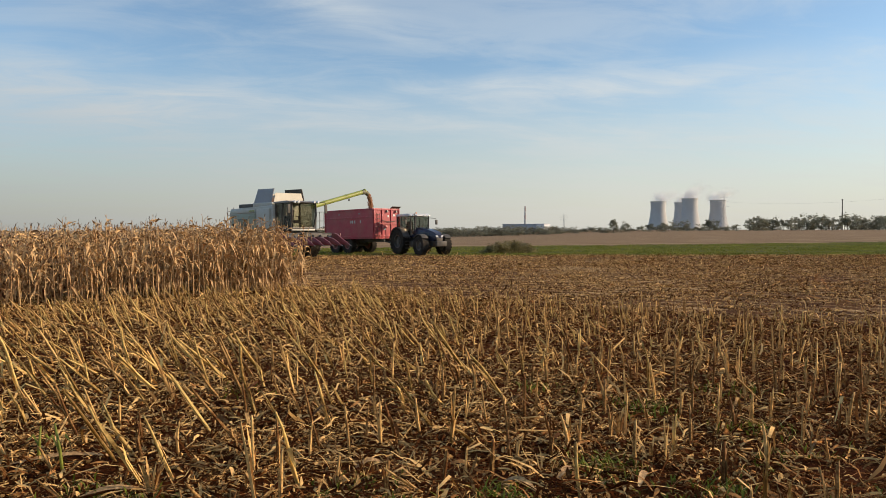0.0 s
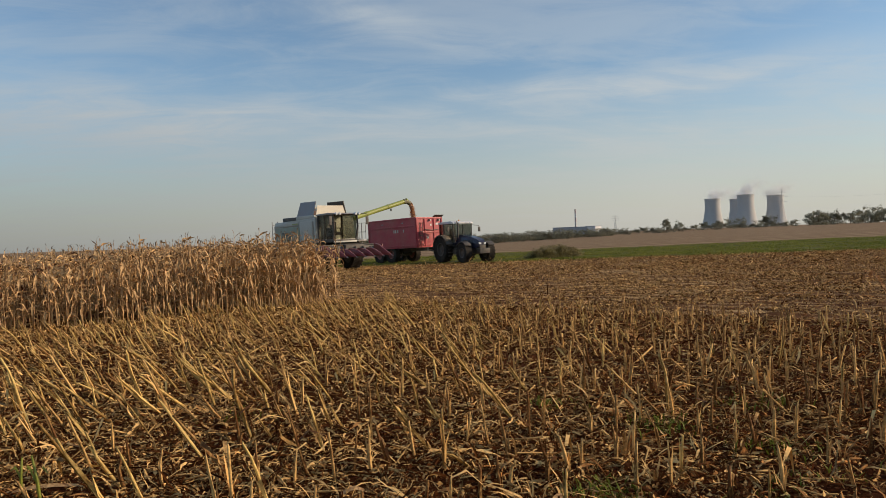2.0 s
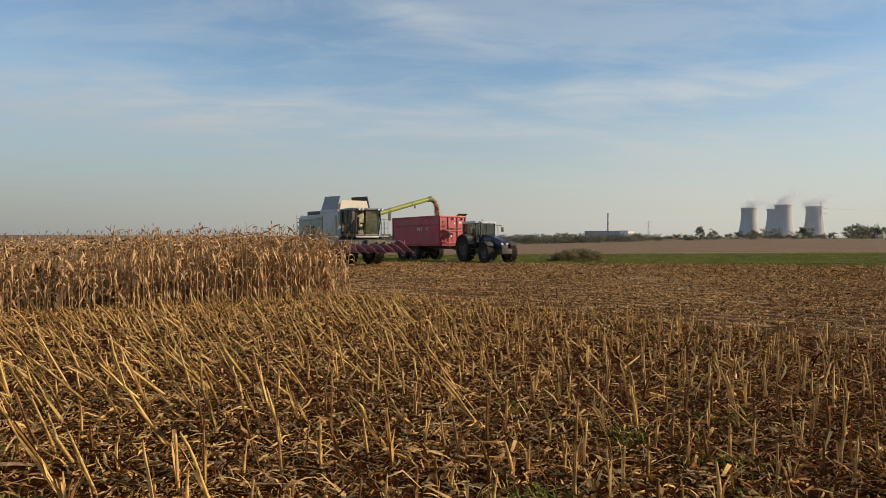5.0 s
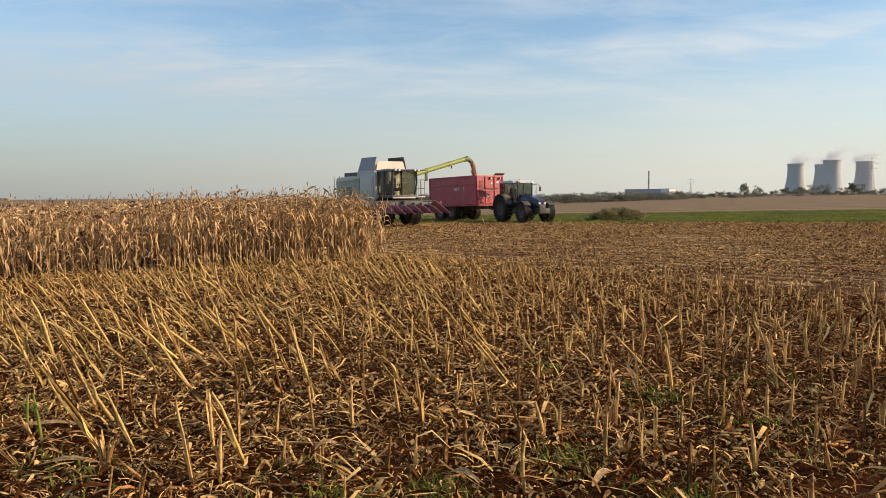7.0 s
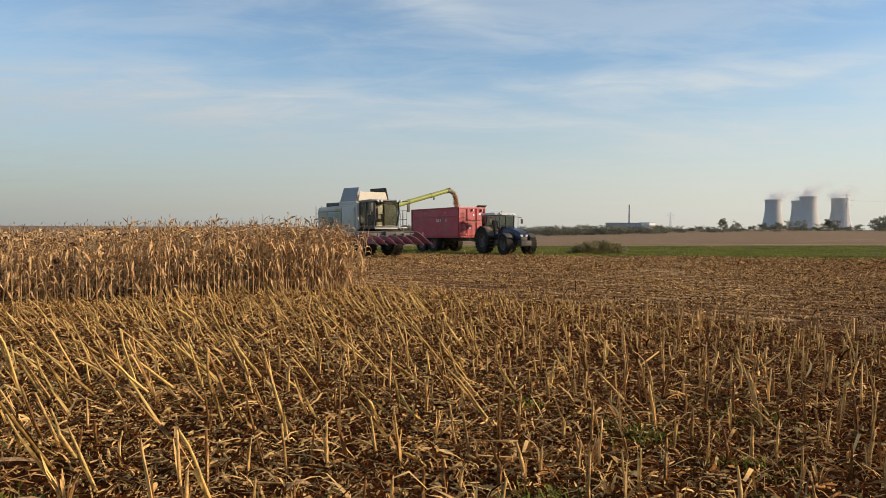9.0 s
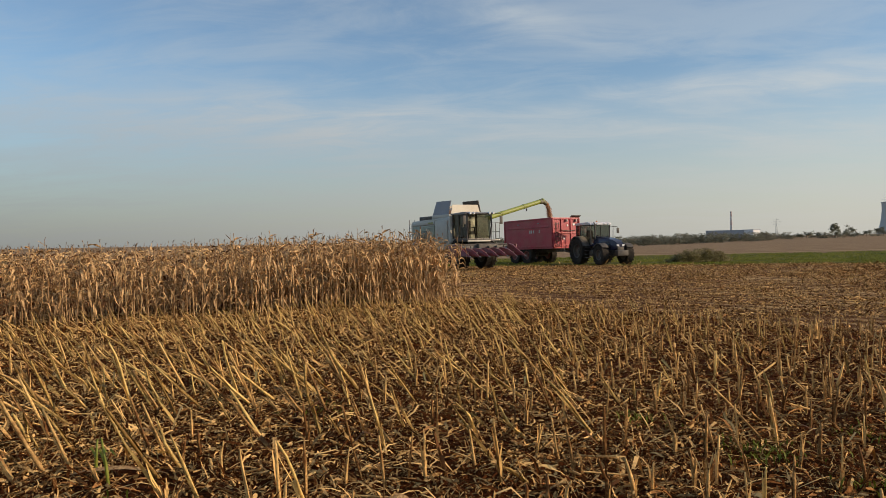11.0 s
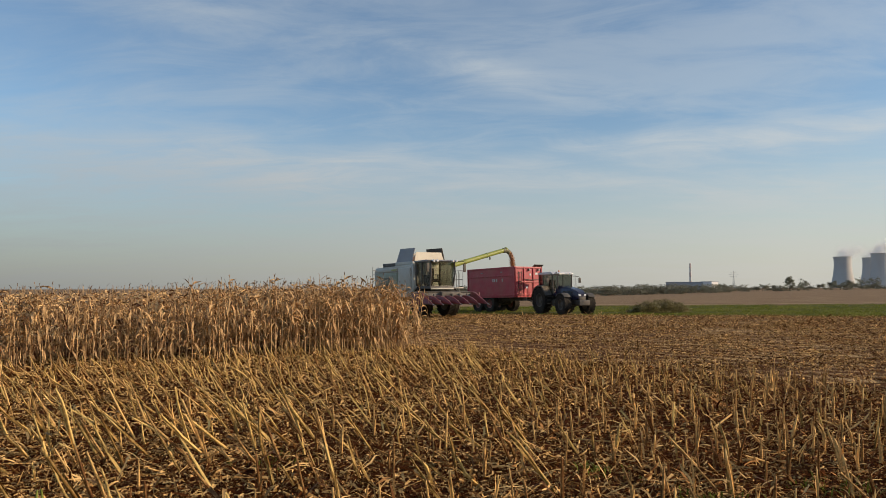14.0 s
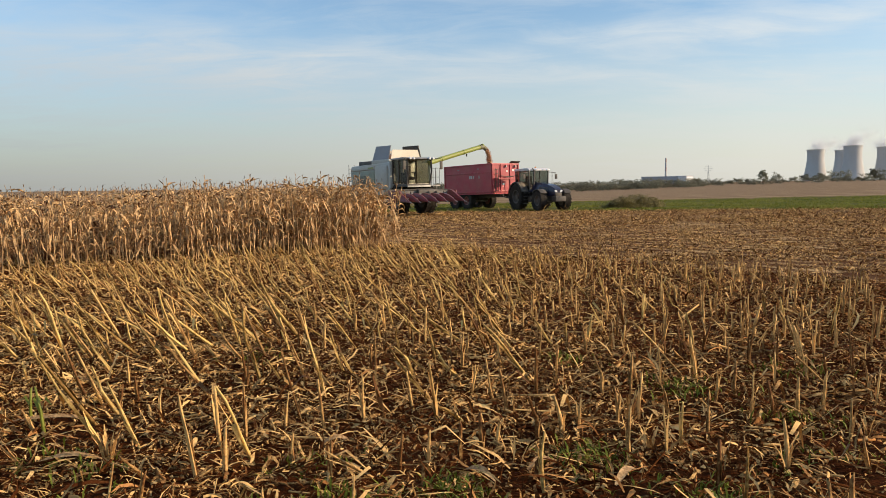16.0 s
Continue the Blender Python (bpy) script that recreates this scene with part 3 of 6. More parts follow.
for row in range(15):
    along = 0.10 + rng.uniform(0, 0.1) + row * 0.06
    while along < 34:
        p = STAND_CORNER - STAND_ROW * along + STAND_BACK * (row * 0.72 + rng.uniform(-0.06, 0.06))
        lean_to, lean = rng.uniform(0, 6.28), abs(rng.gauss(0, 0.08))
        if along < 1.2 and row < 4:
            lean = rng.uniform(0.05, 0.35)
        size = rng.uniform(0.94, 1.09) * (1.0 + 0.11 * max(0, 1 - along / 9))
        yaw = rng.uniform(0, 6.28)
        if row < 2 and along < 15.5 and singles < 170:
            m = Matrix.Translation((p.x, p.y, 0)) @ Matrix.Rotation(lean, 4, Vector((math.cos(lean_to), math.sin(lean_to), 0))) @ Matrix.Rotation(yaw, 4, "Z") @ Matrix.Scale(size, 4)
            ob = models[singles] if singles < len(models) else copy_thing(models[singles % len(models)], m)
            ob.matrix_basis = m
            ob["label"] = WORDS[1] if lean > 0.14 else WORDS[singles % 2 * 2]
            singles += 1
        elif rng.random() < 0.93:
            stalk, leaves, ear, tassel = loose[rng.randrange(len(loose))]
            for key, some in (("stalk", [stalk]), ("leaf", leaves), ("ear", [ear]), ("tassel", [tassel])):
                if row > 4 and key == "ear":
                    continue
                for v, f in some[::4 if row > 9 else 3 if row > 5 else 2] if (row > 2 and key == "leaf") else some:
                    standing[key].add(spin(v, yaw, lean, lean_to, (p.x, p.y, 0), size), f)
        along += rng.uniform(0.13, 0.21) * (0.5 if along < 3 else 0.8 if along < 6 else 1.0)

field = thing("maize_stand", "dense block of dry standing maize at the stubble's edge", "maize crop", kind="stuff")
for key, material in (("stalk", stalk_dry), ("leaf", leaf_dry), ("ear", husk_dry), ("tassel", tassel_dry)):
    me = standing[key].mesh(key)
    me.materials.append(material)
    tagged(new("stand_" + key, me), kind="stuff").parent = field


# ---- stubble ----
def stub_shape(r, tall):
    """A cut stalk with swollen joints and a ragged slanting top, sometimes with a torn sheath."""
    h = tall
    rad = r.uniform(0.0070, 0.0108) if tall > 0.12 else r.uniform(0.008, 0.012)
    n = 6 if tall > 0.12 else 3
    line, radii = [], []
    kink = r.uniform(0.45, 0.75) if tall > 0.3 and r.random() < 0.35 else 1.0     # some are broken over part of the way up
    kx, ky = r.uniform(-0.4, 0.4), r.uniform(-0.4, 0.4)
    bx, by = r.uniform(-0.03, 0.03), r.uniform(-0.03, 0.03)
    for i in range(n):
        t = i / (n - 1)
        fall = max(0, t - kink) * h
        line.append((bx * t * t + fall * kx, by * t * t + fall * ky, h * t - 0.03 - fall * 0.25))
        radii.append(rad * (1.35 - 0.4 * t) * (1.18 if i in (1, 3) else 1))
    v, f = tube4(line, radii)
    v = v.copy()
    for k in range(4):
        v[-4 + k][2] += r.uniform(-0.02, 0.04)
    vs, fs = [v], [f]
    # torn sheaths stand round the foot
    for _ in range(r.randint(2, 4) if tall > 0.12 else 0):
        a, top = r.uniform(0, 6.28), h * r.uniform(0.25, 0.95)
        o = (math.cos(a), math.sin(a))
        far_out = r.uniform(0.015, 0.05)
        q, g = flat_strip([(o[0] * rad, o[1] * rad, 0), (o[0] * rad * 1.6, o[1] * rad * 1.6, top * 0.6), (o[0] * far_out, o[1] * far_out, top)], [0.009, 0.009, 0.002], (-o[1], o[0], 0))
        fs.append(g + sum(len(x) for x in vs))
        vs.append(q)
    for _ in range(r.choice((0, 0, 0, 1))):
        a = r.uniform(0, 6.28)
        out = (math.cos(a), math.sin(a))
        z = h * r.uniform(0.25, 0.9)
        ln = r.uniform(0.10, 0.28)
        pts = [(out[0] * 0.01, out[1] * 0.01, z), (out[0] * ln * 0.4, out[1] * ln * 0.4, z + ln * 0.2), (out[0] * ln * 0.8, out[1] * ln * 0.8, z - ln * r.uniform(0.1, 0.7))]
        q, g = flat_strip(pts, [0.010, 0.014, 0.004], (-out[1], out[0], 0.2))
        g = g + sum(len(x) for x in vs)
        vs.append(q)
        fs.append(g)
    return np.concatenate(vs), np.concatenate(fs)


shape_rng = random.Random(5)
tall_stubs = [stub_shape(shape_rng, shape_rng.uniform(0.22, 0.40)) for _ in range(16)]
long_stubs = [stub_shape(shape_rng, shape_rng.uniform(0.34, 0.62)) for _ in range(10)]
short_stubs = [stub_shape(shape_rng, shape_rng.uniform(0.05, 0.11)) for _ in range(10)]
stub_meshes = [piece_mesh("maize_stub", s, stub_mat) for s in tall_stubs]
long_meshes = [piece_mesh("maize_stub", s, stub_green if i % 2 else stub_mat) for i, s in enumerate(long_stubs)]
bent_meshes = [piece_mesh("maize_stub", s, stub_green) for s in tall_stubs[:6]]
D_NORMAL = Vector((-ROW_D.y, ROW_D.x))


def in_headland(p):
    """The strip in front of the maize and this side of the main field's first row."""
    return (p - STAND_CORNER).dot(STAND_BACK) < -0.25 and (p - CORNER).dot(D_NORMAL) < 0.0


# single stalks close by: foot x, y, how far the top leans aside, height of the top
UPRIGHT = [(-1.58, 4.98, -0.04, 0.42), (-1.41, 5.03, -0.01, 0.41), (-1.53, 4.34, -0.08, 0.56), (-0.88, 5.18, -0.04, 0.40), (-0.62, 5.43, -0.03, 0.39), (-0.48, 5.56, -0.07, 0.32), (-0.26, 5.70, -0.06, 0.32), (-0.70, 4.27, -0.01, 0.26), (-0.29, 4.43, 0.0, 0.25), (-0.11, 4.56, -0.01, 0.24), (0.09, 4.60, 0.0, 0.26), (0.35, 4.85, 0.0, 0.20), (0.83, 5.05, -0.02, 0.29), (0.97, 5.17, -0.02, 0.23), (2.56, 4.28, -0.07, 0.25), (1.69, 5.40, -0.06, 0.35), (2.41, 5.96, -0.04, 0.29), (3.17, 6.27, -0.05, 0.40), (0.77, 6.04, -0.01, 0.44), (0.39, 5.97, -0.06, 0.34), (0.99, 6.38, -0.01, 0.36), (0.54, 7.01, -0.05, 0.53)]
BENT = [(-2.14, 4.95, -0.19, 0.46), (-2.53, 5.58, -0.27, 0.39), (-3.13, 6.23, -0.20, 0.45), (-2.72, 7.09, -0.25, 0.45), (-2.04, 6.18, -0.36, 0.55), (-0.98, 6.30, -0.22, 0.26), (-0.83, 6.67, -0.16, 0.24), (-0.20, 6.95, -0.25, 0.24), (0.29, 7.03, -0.22, 0.26), (-1.47, 6.51, -0.13, 0.24), (-3.31, 7.23, -0.28, 0.49), (-1.84, 6.53, -0.12, 0.13)]
for n, (x, y, aside, top) in enumerate(UPRIGHT + BENT):
    me = bent_meshes[n % 6] if n >= len(UPRIGHT) and n % 3 else stub_meshes[n % 16]
    tall = max(v.co.z for v in me.vertices)
    ob = new("maize_stub", me)
    span = math.hypot(aside, top)
    ob.matrix_basis = Matrix.Translation((x, y, 0)) @ Matrix.Rotation(math.atan2(aside, top), 4, "Y") @ Matrix.Rotation(n * 2.4, 4, "Z") @ Matrix.Diagonal((1.1, 1.1, span / tall, 1))
    tagged(ob, "long yellowish maize stalk bent over in the stubble" if n >= len(UPRIGHT) else "upright cut maize stalk with a ragged top in soil", "maize stubble", "stubble stalks")
PLACED = UPRIGHT + BENT


stubble, pushed = Heap(), Heap()
near_count = 0
stub_rng = random.Random(21)
for row in range(44):
    off = -0.40 - row * 0.60
    along = -26.0
    while along < 34:
        p = CORNER + ROW_A * along + NORMAL * (off + stub_rng.gauss(0, 0.08))
        along += stub_rng.uniform(0.13, 0.30)
        if not in_headland(p) or p.y < -3 or stub_rng.random() < 0.10 or p.length < 1.2 or (p.y < 4.3 and stub_rng.random() < 0.6) or (3.6 < p.y < 7.3 and -3.4 < p.x < 3.3 and (stub_rng.random() < 0.45 or any(math.hypot(p.x - q[0], p.y - q[1]) < 0.12 for q in PLACED))):
            continue
        # left of the view the stalks stood loose and were pushed over towards the maize
        lodged = min(max((3.2 - p.x + 0.30 * (p.y - 8)) / 6.5, 0.05), 0.9)
        if stub_rng.random() < lodged:
            lean, way, long_one = stub_rng.uniform(0.2, 0.95), 4.71 + 0.35 + stub_rng.gauss(0, 0.32), stub_rng.random() < (0.6 if p.y < 12 else 0.75)
        else:
            lean, way, long_one = abs(stub_rng.gauss(0, 0.10)), stub_rng.uniform(0, 6.28), stub_rng.random() < 0.05
        lean_axis = way
        yaw, size = stub_rng.uniform(0, 6.28), stub_rng.uniform(0.85, 1.15) * (1.32 if long_one and lean > 0.25 and p.y < 9 else 1.0 if p.y < 10 else 0.95)
        k = stub_rng.randrange(100)
        if 3.2 < p.y < 7.6 and -3.6 < p.x < 4.6 and near_count < 260:
            me = (long_meshes if long_one else stub_meshes)[k % (10 if long_one else 16)]
            ob = new("maize_stub", me)
            ob.matrix_basis = Matrix.Translation((p.x, p.y, 0)) @ Matrix.Rotation(lean, 4, Vector((math.cos(lean_axis), math.sin(lean_axis), 0))) @ Matrix.Rotation(yaw, 4, "Z") @ Matrix.Scale(size, 4)
            tagged(ob, "long yellowish maize stalk bent over in the stubble" if lean > 0.3 else "upright cut maize stalk with a ragged top in soil", "maize stubble", "stubble stalks")
            near_count += 1
        else:
            v, f = (long_stubs if long_one else tall_stubs)[k % (10 if long_one else 16)]
            (pushed if lean > 0.14 and k % 3 else stubble).add(spin(v, yaw, lean, lean_axis, (p.x, p.y, 0), size), f)
# the main field, cut shorter, in rows that run the other way
for row in range(0, 96):
    along = -75.0
    while along < 45:
        p = CORNER + D_NORMAL * (0.3 + row * 0.75 + stub_rng.gauss(0, 0.05)) + ROW_D * along
        along += stub_rng.uniform(0.22, 0.5)
        if p.y > GRASS_NEAR(p.x) - 0.5 or p.y < 3 or (p - CORNER).dot(NORMAL) > -0.5 and (p - CORNER).dot(D_NORMAL) < 0.3 or p.x > 0.95 * p.y + 3 or p.x < -0.72 * p.y - 3:
            continue
        v, f = short_stubs[stub_rng.randrange(10)]
        stubble.add(spin(v, stub_rng.uniform(0, 6.28), abs(stub_rng.gauss(0, 0.25)), stub_rng.uniform(0, 6.28), (p.x, p.y, 0), 0.95), f)
me = pushed.mesh("pushed_stalks")
me.materials.append(stub_green)
tagged(new("pushed_stalks", me), "yellowish maize stalks pushed over across the headland", "stubble", kind="stuff")
me = stubble.mesh("maize_stubble")
me.materials.append(stub_mat)
tagged(new("maize_stubble", me), "rows of cut maize stalks across brown soil", "stubble", kind="stuff")


# ---- chopped leaves and husks on the soil ----
def shred(r, length, width):
    a = 0.0
    pts, p, pitch = [], np.zeros(3), r.uniform(-0.05, 0.38)
    for i in range(4):
        pts.append(p.copy())
        p = p + length / 3 * np.array([math.cos(a) * math.cos(pitch), math.sin(a) * math.cos(pitch), math.sin(pitch)])
        pitch -= r.uniform(0.05, 0.35)
        a += r.uniform(-0.4, 0.4)
    tw = r.uniform(-0.5, 0.5)
    v, f = flat_strip(pts, [width * 0.5, width, width * 0.8, width * 0.2], (0, math.cos(tw), math.sin(tw)))
    v[:, 2] -= v[:, 2].min()
    return v, f


def chip(r):
    """A crumpled scrap of leaf or husk, bent across the middle."""
    a, w = 0.010 + 0.042 * r.random() ** 1.6, 0.003 + 0.012 * r.random() ** 1.8
    v = np.array([[-a, -w, 0], [-a * 0.8, w * r.uniform(0.3, 1), 0], [r.uniform(-0.2, 0.2) * a, -w * 1.1, r.uniform(0.004, 0.022)], [0, w, r.uniform(0.004, 0.026)], [a, -w * r.uniform(0.1, 0.8), r.uniform(-0.004, 0.01)], [a * 0.8, w * r.uniform(0.1, 0.9), 0]])
    return v, np.array([[0, 2, 3, 1], [2, 4, 5, 3]])


def stick(r):
    """A broken length of stalk lying on the soil."""
    ln, rad = r.uniform(0.06, 0.26), r.uniform(0.005, 0.010)
    v, f = tube4([(0, 0, 0), (0, 0, ln * 0.5), (0, 0, ln)], [rad, rad * 0.95, rad * 0.9])
    return v[:, [2, 0, 1]] + np.array([-ln / 2, 0, rad]), f


def leaf_scrap(r):
    """A torn length of dry leaf or husk, folded along its rib and curling."""
    n, ln, w = 5, 0.05 + 0.24 * r.random() ** 1.8, 0.003 + 0.011 * r.random() ** 1.4
    pts, p, a, pitch = [], np.zeros(3), 0.0, r.uniform(0.0, 0.7)
    for i in range(n):
        pts.append(p.copy())
        p = p + ln / (n - 1) * np.array([math.cos(a) * math.cos(pitch), math.sin(a) * math.cos(pitch), math.sin(pitch)])
        pitch -= r.uniform(-0.25, 0.55)
        a += r.uniform(-0.6, 0.6)
    tw = r.uniform(-0.8, 0.8)
    v, f = strip(pts, [w * r.uniform(0.3, 0.9), w, w * 1.05, w * 0.8, w * r.uniform(0.05, 0.5)], (0, math.cos(tw), math.sin(tw)), r.uniform(-0.6, 0.9))
    v[:, 2] -= v[:, 2].min() + 0.004
    return v, f


def fallen_stem(r):
    """A long broken stalk lying flat."""
    ln, rad = r.uniform(0.25, 0.7), r.uniform(0.007, 0.012)
    v, f = tube4([(0, 0, 0), (0.01, 0, ln * 0.3), (0.02, 0, ln * 0.65), (0, 0, ln)], [rad, rad * 1.05, rad * 0.95, rad * 0.8])
    return v[:, [2, 0, 1]] + np.array([-ln / 2, 0, rad]), f


shreds = [shred(shape_rng, 0.05 + 0.26 * shape_rng.random() ** 2.2, 0.003 + 0.015 * shape_rng.random() ** 1.6) for _ in range(30)]
chips = [chip(shape_rng) for _ in range(30)]
sticks = [stick(shape_rng) for _ in range(6)]
mixed = chips * 3 + shreds * 2 + sticks
coarse = chips * 4 + shreds + sticks[:2]
leaf_scraps = [leaf_scrap(shape_rng) for _ in range(36)]
fallen_stems = [fallen_stem(shape_rng) for _ in range(8)]
litter, weathered_shaded, big_litter = Heap(), Heap(), Heap()
lit_rng = random.Random(31)
lit = np.random.default_rng(31)
for y0, y1, density, size, some in ((-8, 1.6, 40, 1.1, coarse), (1.6, 5, 1350, 0.88, mixed), (5, 9, 980, 0.92, mixed), (9, 16, 520, 0.95, mixed), (16, 30, 600, 1.15, coarse), (30, 55, 300, 1.5, coarse)):
    count = int((y1 - y0) * (abs(y0 + y1) * 0.70 + (4 if y0 > 0 else 18)) * density)
    y = lit.uniform(y0, y1, count)
    x = lit.uniform(-1.05, 1.3, count) * (0.70 * np.abs(y) + (2 if y0 > 0 else 9))
    u, w = (x - CORNER.x) * NORMAL.x + (y - CORNER.y) * NORMAL.y, (x - CORNER.x) * D_NORMAL.x + (y - CORNER.y) * D_NORMAL.y
    keep = (y < GRASS_NEAR(x)) & ~((u > 1.0) & (w < -0.5))
    keep &= (w < 0) | (np.cos(w * 2 * math.pi / 0.75) > lit.uniform(-1.6, 0.9, count))
    x, y = x[keep], y[keep]
    keep = (w[keep] < 0) | (lit.uniform(0, 1, len(x)) < np.clip(0.58 + x / y * 0.7, 0.5, 1))
    x, y = x[keep], y[keep]
    # straw lies in broken streaks along the main field's rows
    across = (x - CORNER.x) * D_NORMAL.x + (y - CORNER.y) * D_NORMAL.y
    streak = np.array([noise.noise(((a * ROW_D.x + b * ROW_D.y) * 0.3, c * 1.2, 15)) for a, b, c in zip(x, y, across)])
    keep = (across < 0) | (streak > lit.uniform(-0.45, 0.25, len(x)))
    x, y = x[keep], y[keep]
    patch = np.array([noise.noise((a * 0.9, b * 0.9, 7)) + 0.6 * noise.noise((a * 3, b * 3, 3)) for a, b in zip(x, y)])
    keep = patch > lit.uniform(-1.3, 0.35, len(x))
    x, y = x[keep], y[keep]
    # browner scraps thicken rightward and nearest on the headland, partly standing in for shade
    shaded_share = lit.uniform(0, 1, len(x)) < np.where(((x - CORNER.x) * D_NORMAL.x + (y - CORNER.y) * D_NORMAL.y) > 0, np.clip(x / (np.abs(y) + 2) * 0.6, 0.0, 0.35), np.clip(0.16 + x / (np.abs(y) + 2) * 0.9, 0.08, 0.68) + np.clip((5.2 - y) * 0.2, 0, 0.35))
    for heap, pick in ((litter, ~shaded_share), (weathered_shaded, shaded_share)):
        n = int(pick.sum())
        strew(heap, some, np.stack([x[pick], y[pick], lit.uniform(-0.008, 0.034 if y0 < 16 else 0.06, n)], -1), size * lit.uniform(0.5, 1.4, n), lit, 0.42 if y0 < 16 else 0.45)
# torn leaves, husks and broken stalks lying over the scraps
for y0, y1, density, size in ((1.8, 5, 190, 0.70), (5, 9, 150, 0.78), (9, 16, 80, 0.95), (16, 24, 40, 1.0)):
    count = int((y1 - y0) * ((y0 + y1) * 0.80 + 4) * density)
    y = lit.uniform(y0, y1, count)
    x = lit.uniform(-1.1, 1.15, count) * (0.70 * y + 2)
    keep = ((x - STAND_CORNER.x) * STAND_BACK.x + (y - STAND_CORNER.y) * STAND_BACK.y < 0) & ((x - CORNER.x) * D_NORMAL.x + (y - CORNER.y) * D_NORMAL.y < 0.3)
    keep &= np.array([noise.noise((a * 1.3, b * 1.3, 12)) for a, b in zip(x, y)]) > lit.uniform(-0.9, 0.5, count)
    x, y = x[keep], y[keep]
    strew(big_litter, leaf_scraps * 3 + fallen_stems[:4], np.stack([x, y, lit.uniform(0.0, 0.04, len(x))], -1), size * lit.uniform(0.6, 1.2, len(x)), lit, 0.45)
# crumpled bundles of husk and leaf
for _ in range(120):
    y = lit_rng.uniform(2.6, 7.0)
    x = lit_rng.uniform(-0.6, 0.8) * y
    n = lit_rng.randint(14, 34)
    at = np.stack([lit.normal(x, 0.09, n), lit.normal(y, 0.09, n), np.abs(lit.normal(0.015, 0.03, n))], -1)
    strew(big_litter, shreds + leaf_scraps, at, lit.uniform(0.4, 0.8, n), lit, 0.7)
me = big_litter.mesh("fallen_leaves")
me.materials.append(straw_leaf)
tagged(new("fallen_leaves", me), "torn straw-coloured maize leaves and husks strewn over stubble", "crop residue", kind="stuff")
me = litter.mesh("crop_residue", smooth=False)
me.materials.append(litter_mat)
shaded_me = weathered_shaded.mesh("weathered_residue", smooth=False)
shaded_me.materials.append(old_shaded_litter)
tagged(new("weathered_residue", shaded_me), "weathered brown maize leaf scraps on the soil, darkened for shade", "crop residue", kind="stuff")
tagged(new("crop_residue", me), "shredded dry maize leaves and husks littering the soil", "crop residue", kind="stuff")


# ---- green regrowth among the stubble ----
weeds = Heap()
for cx, cy, n, spread in ((-0.55, 3.9, 26, 0.30), (0.0, 4.1, 16, 0.2), (-1.1, 3.5, 14, 0.25), (0.9, 4.6, 22, 0.28), (1.5, 3.9, 16, 0.25), (2.0, 6.1, 26, 0.35), (2.6, 5.2, 14, 0.3), (1.2, 7.2, 12, 0.3), (-2.6, 4.6, 10, 0.3), (0.35, 3.2, 14, 0.3), (3.3, 6.6, 12, 0.4), (-1.9, 7.5, 8, 0.4)):
    for _ in range(n * 5):
        a, z = lit_rng.uniform(0, 6.28), lit_rng.uniform(0.03, 0.10)
        x, y = cx + lit_rng.gauss(0, spread * 0.5), cy + lit_rng.gauss(0, spread * 0.5)
        o = (math.cos(a), math.sin(a))
        v, f = flat_strip([(x, y, 0), (x + o[0] * 0.02, y + o[1] * 0.02, z * 0.7), (x + o[0] * 0.06, y + o[1] * 0.06, z)], [0.003, 0.007, 0.002], (-o[1], o[0], 0))
        weeds.add(v, f)
for _ in range(900):
    x, y = lit_rng.uniform(-2.6, 3.2), lit_rng.uniform(2.6, 4.7)
    if noise.noise((x * 1.6, y * 1.6, 20)) < 0.05:
        continue
    for _ in range(3):
        a, z = lit_rng.uniform(0, 6.28), lit_rng.uniform(0.02, 0.08)
        o = (math.cos(a), math.sin(a))
        v, f = flat_strip([(x, y, 0), (x + o[0] * 0.015, y + o[1] * 0.015, z * 0.7), (x + o[0] * 0.05, y + o[1] * 0.05, z)], [0.003, 0.006, 0.002], (-o[1], o[0], 0))
        weeds.add(v, f)
me = weeds.mesh("green_weeds")
me.materials.append(weed_green)
tagged(new("green_weeds", me), "small tufts of fresh green regrowth between stubble", "weeds", kind="stuff")


# ---- green volunteer shoots and frayed stools ----
for x, y, aside, top in ((-3.18, 5.47, 0.02, 0.28), (-2.93, 5.21, -0.05, 0.36)):
    ob = thing("green_shoot", "fresh green maize shoot among dry stubble", "maize shoot", "green shoots", m=pose(x, y, 0))
    v, f = tube4([(0, 0, -0.02), (aside * 0.4, 0, top * 0.5), (aside, 0, top)], [0.014, 0.012, 0.007])
    new("stem", piece_mesh("stem", (v, f), weed_bright)).parent = ob
    for s, ln in ((-1, 0.10), (1, 0.07)):
        pts = [(aside * 0.5, 0, top * 0.45), (aside * 0.5 + s * ln * 0.5, 0.02, top * 0.75), (aside * 0.5 + s * ln, 0.03, top * 0.6)]
        new("leaf", piece_mesh("leaf", flat_strip(pts, [0.010, 0.014, 0.003], (0, 0.8, 0.6)), weed_bright)).parent = ob
